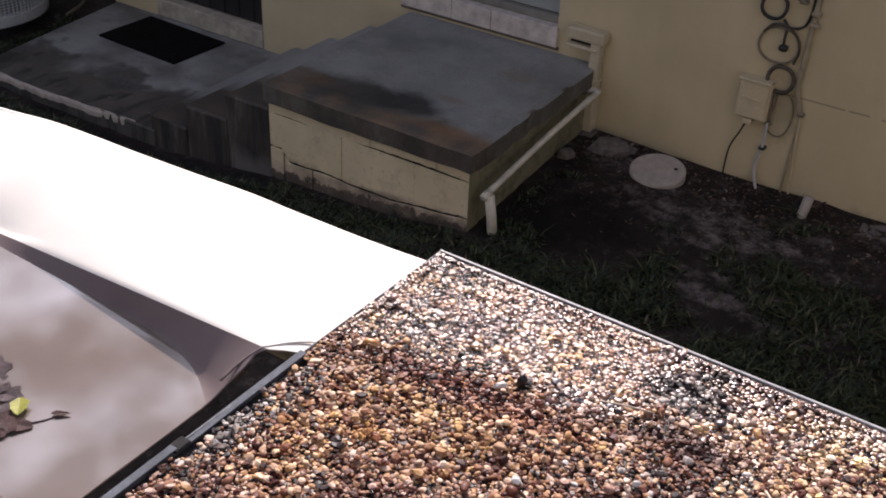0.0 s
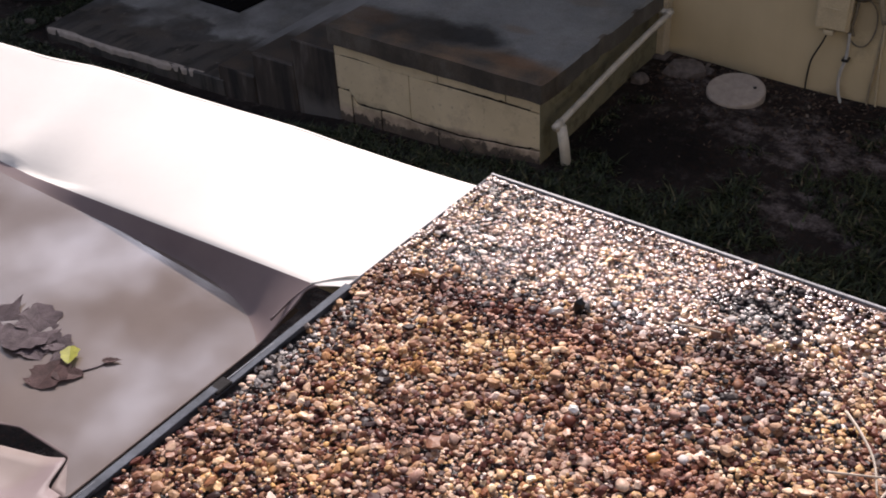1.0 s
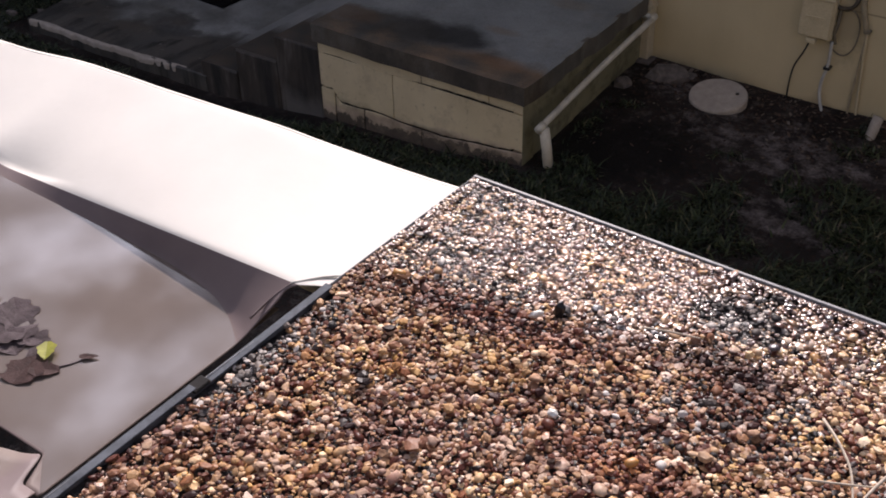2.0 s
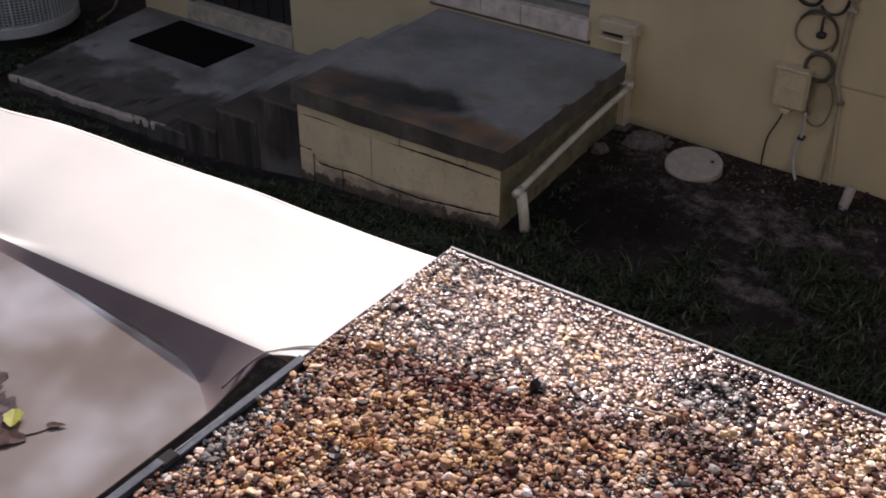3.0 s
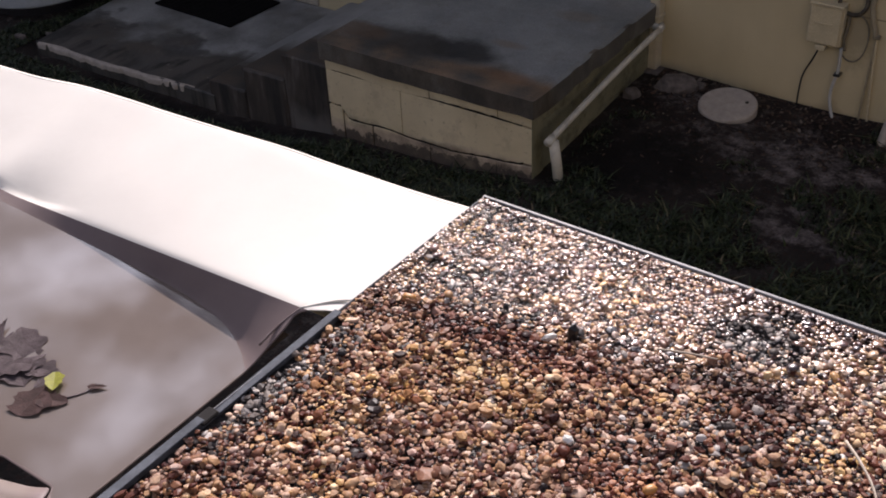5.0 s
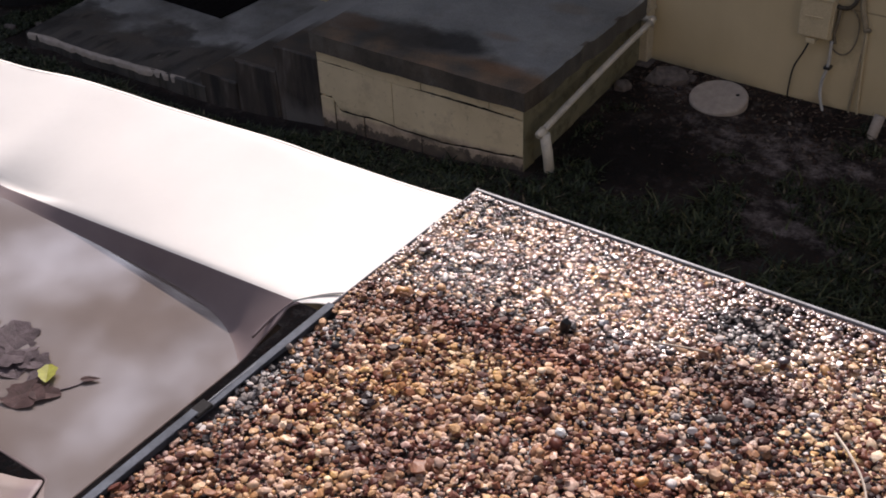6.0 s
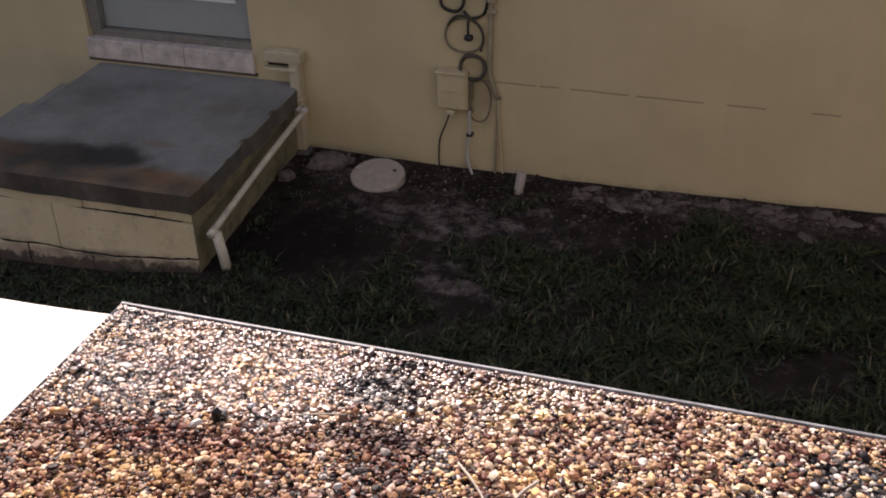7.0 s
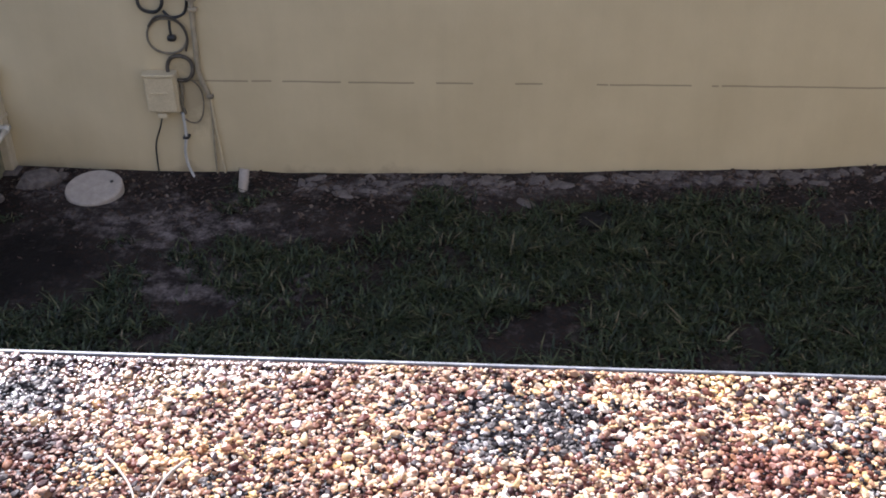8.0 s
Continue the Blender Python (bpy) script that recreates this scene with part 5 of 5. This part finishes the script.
def slit_y(x):
    return -3.515 + 0.046 * smooth01((1.51 - x) / 0.03) - 0.4 * np.clip(1.39 - x, 0, 0.06)


def crease_y(x):
    return -3.088 - 0.017 * np.clip((x - 0.96) / 0.6, -0.3, 1.1)


def canopy_z(x, y):
    """Height of the cloth: a flat bright band, a crease, then the pocket that holds the water."""
    zc = np.maximum(1.869 + 0.048 * np.clip((x - 0.96) / 0.6, -0.25, 1.15), WATER_Z + 0.004)          # crease
    yc = crease_y(x)
    far = zc + (1.93 - zc) * np.clip((y - yc) / 0.26, 0, 1) ** 0.72 + 0.003 * np.sin(x * 7.0) * smooth01((y - yc) / 0.1)
    # waterline runs back from the crease towards the hem
    reach = 0.0175 + 0.062 * np.clip((x - 1.135) / 0.394, 0, 1.1) ** 4.5
    slope = (zc - WATER_Z) / reach
    d = yc - y
    wall = zc - slope * d
    floor = WATER_Z - 0.0055 + 0.003 * np.sin(x * 5 + y * 8)
    # soft bottom, rising to the near lip and to the side hem
    lip = smooth01((slit_y(x) + 0.035 - y) / 0.035)
    base = floor + (WATER_Z + 0.0008 - floor) * np.maximum(lip, 0) ** 2
    base = np.maximum(base, floor + (WATER_Z - 0.0008 - floor) * smooth01((x - 1.439) / 0.085))
    k = 0.012
    h = np.clip(0.5 + 0.5 * (wall - base) / k, 0, 1)
    pocket = base + (wall - base) * h + k * h * (1 - h)
    s = np.clip(y - yc, 0, 1)
    far = far - 0.016 * np.exp(-((x - 0.95) / 0.07) ** 2) * np.exp(-s / 0.07) * np.clip(s / 0.01, 0, 1) + 0.008 * np.exp(-((x - 0.84) / 0.035) ** 2) * np.exp(-s / 0.09) * np.clip(s / 0.01, 0, 1)
    return np.where(y > yc, far, np.minimum(pocket, zc))


def hem_x(y):
    """The cloth's edge beside the roof: it passes under the roof edge beyond the crease."""
    return 1.553 - 0.022 * smooth01((-3.12 - y) / 0.08) + 0.21 * smooth01((y + 3.12) / 0.09)


def sheet(name, us, line, rows, zfun, parent, label, shade_silt_rows):
    """Cloth between two lines; the last argument counts rows with shade and silt in their colour."""
    vs = []
    for u in us:
        for t in rows:
            x = -1.6 + (float(hem_x(np.array(-3.3))) + 1.6) * u
            for _ in range(3):
                y = line(x, t)
                x = -1.6 + (float(hem_x(np.array(y))) + 1.6) * u
            vs.append((x, y, float(zfun(np.array(x), np.array(y)))))
    w = len(rows)
    bm = bmesh.new()
    bvs = [bm.verts.new(v) for v in vs]
    for i in range(len(us) - 1):
        for j in range(w - 1):
            f = bm.faces.new([bvs[k] for k in (i * w + j, (i + 1) * w + j, (i + 1) * w + j + 1, i * w + j + 1)])
            if j < shade_silt_rows:
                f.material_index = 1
    bmesh.ops.recalc_face_normals(bm, faces=bm.faces[:])
    bmesh.ops.solidify(bm, geom=bm.faces[:], thickness=0.0012)
    ob = part(name, bm, M_FABRIC, parent, label, True)
    ob.data.materials.append(M_SHADED_SILTED)
    return ob


def build_canopy():
    can = thing("canopy", "sagging beige fabric canopy holding a pool of rainwater", "canopy")
    us = np.concatenate([np.linspace(0, 0.6, 14)[:-1], np.linspace(0.6, 0.92, 60)[:-1], np.linspace(0.92, 1.0, 80)])
    low = 1 - (1 - np.linspace(0, 1, 80)) ** 1.7          # rows crowd towards the crease
    rows = list(low) + [1 + t for t in np.linspace(0, 1, 30)[1:]]
    far = lambda x: -2.848 + 0.0436 * (x - 0.5) - 0.004 * math.sin((x - 0.2) * 6) - 0.01 * math.exp(-((x - 1.06) / 0.16) ** 2) - 0.007 * max(0.0, min(1.0, (0.78 - x) / 0.1)) + 0.0025 * noise.noise(Vector((x * 9, 0, 0)))


    def cloth_line(x, t):
        s, c = float(slit_y(x)), float(crease_y(x))
        return s + (c - s) * t if t <= 1 else c + (far(x) - c) * (t - 1)
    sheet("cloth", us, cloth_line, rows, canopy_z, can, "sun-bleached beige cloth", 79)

    def flap_top(x):
        return slit_y(x) - 0.0012 - 0.3 * min(0.1, max(0.0, 1.488 - x))

    def flap_z(x, y):
        return 1.869 + 0.035 * smooth01((-3.51 - y) / 0.25) - 0.012 * smooth01((1.509 - x) / 0.06) * smooth01((y + 3.59) / 0.06)
    sheet("flap", us, lambda x, t: -4.25 + (flap_top(x) + 4.25) * t, list(np.linspace(0, 1, 40)), flap_z, can, "folded cloth beside a slit in the shade-toned colour", 40)
    # hem cord along the far edge
    xs = np.linspace(-1.6, 1.74, 170)
    pts = [(x, far(x) + 0.0015, float(canopy_z(np.array(x), np.array(far(x)))) - 0.004 - 0.004 * abs(noise.noise(Vector((x * 5, 3, 0))))) for x in xs]
    part("hem", tube(pts, 0.0017, 6), M_DARK_DOOR_SHADE, can, "dark rolled hem under the edge", True)
    pts = [(x, far(x) - 0.0045 + 0.003 * noise.noise(Vector((x * 6, 1, 0))), float(canopy_z(np.array(x), np.array(far(x) - 0.0045))) - 0.0002 + 0.0006 * noise.noise(Vector((x * 8, 9, 0)))) for x in xs]
    part("seam", tube(pts, 0.0006, 5), M_FRAME, can, "thin stitched seam", True)
    # folds where the cloth tucks under the roof edge, the lower one shade-toned
    for ctrl, r in (([(1.555, -3.106, 1.916), (1.6, -3.07, 1.924), (1.66, -3.045, 1.928), (1.73, -3.03, 1.93)], 0.002), ([(1.531, -3.165, 1.884), (1.54, -3.13, 1.9), (1.556, -3.106, 1.916)], 0.0018)):
        part("fold", tube(bezier(ctrl, 6), r, 8, False, 0.7), M_FABRIC if r == 0.002 else M_SHADED_SILTED, can, "", True)
    # rails and legs that carry it
    for y in (-2.95, -4.2):
        part("rail", tube([(-1.6, y, 1.765), (1.5, y, 1.765)], 0.012, 10), M_FRAME, can, "", True)
    for x, y in ((-1.58, -2.95), (1.5, -4.2), (-1.58, -4.2), (1.5, -2.95)):
        part("leg", tube([(x, y, -0.25), (x, y, 1.86)], 0.016, 10), M_FRAME, can, "", True)

    # the pool
    xs, ys = np.linspace(0, 1, 60), np.linspace(0, 1, 24)
    vs = []
    for t in ys:
        for u in xs:
            x = -1.55 + (float(hem_x(np.array(-3.2))) + 1.548) * u
            y0 = float(slit_y(x)) + 0.004
            vs.append((x, y0 + (float(crease_y(x)) - 0.004 - y0) * t, WATER_Z))
    w = len(xs)
    fs = [(j * w + i, j * w + i + 1, (j + 1) * w + i + 1, (j + 1) * w + i) for j in range(len(ys) - 1) for i in range(w - 1)]
    pool = part("rainwater", (vs, [], fs), M_WATER, None, "", True)
    pool.visible_shadow = False
    tagged(pool, "still rainwater pooled in the sagging canopy", "water")
    # leaves that float in it
    heap = [(1.2, -3.35, 0.09, 0.06, 25, M_LEAF), (1.235, -3.318, 0.075, 0.045, 150, M_LEAF), (1.255, -3.345, 0.085, 0.055, 60, M_LEAF), (1.282, -3.362, 0.06, 0.04, -25, M_LEAF), (1.298, -3.34, 0.055, 0.03, 15, M_LEAF),
            (1.322, -3.348, 0.042, 0.018, 95, M_LEAF), (1.342, -3.386, 0.056, 0.044, 105, M_LEAF_BROWN), (1.364, -3.372, 0.042, 0.026, 25, M_LEAF_BROWN), (1.34, -3.35, 0.036, 0.02, -45, M_LEAFY), (1.392, -3.324, 0.026, 0.008, 35, M_LEAF_BROWN)]
    for i, (x, y, a, b, turn, m) in enumerate(heap):
        o = part("leaf", leaf(a, b * 1.25, 0.03, 14, 0.2 if m is M_LEAFY else 0.55, i), m)
        o.matrix_world = pose(x, y, WATER_Z - 0.0004 + 0.0004 * i + (0.004 if m is M_LEAFY else 0), random.uniform(-3, 3), random.uniform(-3, 3), turn)
        tagged(o, "small yellow-green leaf floating on the pool" if m is M_LEAFY else ("sodden maroon leaf floating on the pool" if m is M_LEAF_BROWN else "sodden grey-brown leaf floating on the pool"), "leaf", "leaves on the pool")
    pts = bezier([(1.372, -3.36, WATER_Z + 0.001), (1.382, -3.345, WATER_Z + 0.001), (1.394, -3.318, WATER_Z + 0.001)], 6)
    o = part("twig", tube([p - pts[0] for p in pts], 0.0014, 6, False, 0.5), M_LEAF, None, "", True)
    o.location = pts[0]
    tagged(o, "thin dark twig floating on the pool", "twig")


build_canopy()


# ---- lawn and litter ----
def build_lawn():
    rng = np.random.default_rng(8)
    n = 210000
    x, y = rng.uniform(-4.2, 5.6, n), rng.uniform(-0.75, 1.28, n)
    f = np.array([noise.noise(Vector((a * 1.9, b * 1.9, 5))) + 0.5 * noise.noise(Vector((a * 6, b * 6, 9))) for a, b in zip(x, y)])
    dens = 0.85 + 1.5 * f
    dens -= 1.1 * np.clip((y - 0.45 - 0.25 * np.clip((x - 1.8) / 1.5, 0, 1)) / 0.4, 0, 2)
    for cx, cy, rx, ry, s in ((1.5, 0.15, 0.5, 0.25, 0.65), (0.6, 0.5, 0.75, 0.5, 0.9), (2.1, 0.4, 0.4, 0.2, 0.4), (0.35, 0.1, 0.3, 0.4, 0.3)):
        dens -= s * np.clip(1.4 - np.sqrt(((x - cx) / rx) ** 2 + ((y - cy) / ry) ** 2), 0, 1)
    dens += 0.6 * np.clip((-0.15 - x) / 0.3, 0, 1) * np.clip((y + 0.55) / 0.15, 0, 1)
    clear = ((x > -1.29) & (x < 0.06) & (y > -0.04)) | ((x > -3.9) & (x < -1.2) & (y > -0.13)) | (np.hypot(x - 0.54, y - 1.03) < 0.16) | (np.hypot(x + 4.5, y - 0.6) < 0.5) | (np.hypot((x - 3.114) / 0.1, (y - 0.79) / 0.11) < 1)
    ok = (rng.random(n) < dens) & ~clear
    x, y = x[ok], y[ok]
    n = len(x)
    z = np.array([ground_z(a, b) for a, b in zip(x, y)])
    h = rng.uniform(0.016, 0.055, n)
    # taller tufts stand out of the short turf
    tuft = np.array([noise.noise(Vector((p * 9, q2 * 9, 21))) for p, q2 in zip(x, y)])
    h *= (1 + 0.9 * np.clip((tuft - 0.1) / 0.3, 0, 1)) * (0.65 + 0.35 * np.clip((x - 0.2) / 0.8, 0, 1))
    wd = rng.uniform(0.0032, 0.0068, n)
    a = rng.uniform(0, 2 * np.pi, n)
    lean = rng.uniform(0.4, 1.7, n)
    dx, dy = np.cos(a), np.sin(a)
    px, py = -dy, dx
    pts = []
    for t, ww in ((0.0, 1.0), (0.5, 0.85), (1.0, 0.1)):
        out = lean * h * t * t
        up = h * t * (1 - 0.25 * lean * t) - 0.004
        for s in (-1, 1):
            pts.append(np.stack([x + dx * out + px * wd * ww * s, y + dy * out + py * wd * ww * s, z + up], 1))
    v = np.stack(pts, 1).reshape(-1, 3)
    q = np.array([(0, 1, 3, 2), (2, 3, 5, 4)])
    f = (q[None] + (np.arange(n) * 6)[:, None, None]).reshape(-1, 4)
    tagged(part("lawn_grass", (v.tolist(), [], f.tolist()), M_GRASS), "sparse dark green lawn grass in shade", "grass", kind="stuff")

    n = 4500
    x, y = rng.uniform(-0.1, 5.0, n), 1.29 - np.abs(rng.normal(0, 0.32, n))
    ok = (np.hypot(x - 0.54, y - 1.03) > 0.16) & (y > -0.6) & ~((x < 0.06) & (y < 1.3))
    x, y = x[ok], y[ok]
    n = len(x)
    z = np.array([ground_z(p, q2) for p, q2 in zip(x, y)]) + rng.uniform(0.001, 0.01, n)
    s = rng.uniform(0.004, 0.014, n)
    a = rng.uniform(0, 2 * np.pi, n)
    ca, sa = np.cos(a) * s, np.sin(a) * s
    tl = rng.normal(0, 0.35, (n, 2))
    corner = []
    for u, w2 in ((-1.2, 0), (0, -0.6), (1.2, 0), (0, 0.6)):
        ox, oy = u * ca - w2 * sa, u * sa + w2 * ca
        corner.append(np.stack([x + ox, y + oy, z + ox * tl[:, 0] + oy * tl[:, 1]], 1))
    v = np.stack(corner, 1).reshape(-1, 3)
    f = (np.array([(0, 1, 2), (0, 2, 3)])[None] + (np.arange(n) * 4)[:, None, None]).reshape(-1, 3)
    tagged(part("leaf_litter", (v.tolist(), [], f.tolist()), M_LITTER), "brown leaf litter and bark scraps on soil", "leaf litter", kind="stuff")


build_lawn()
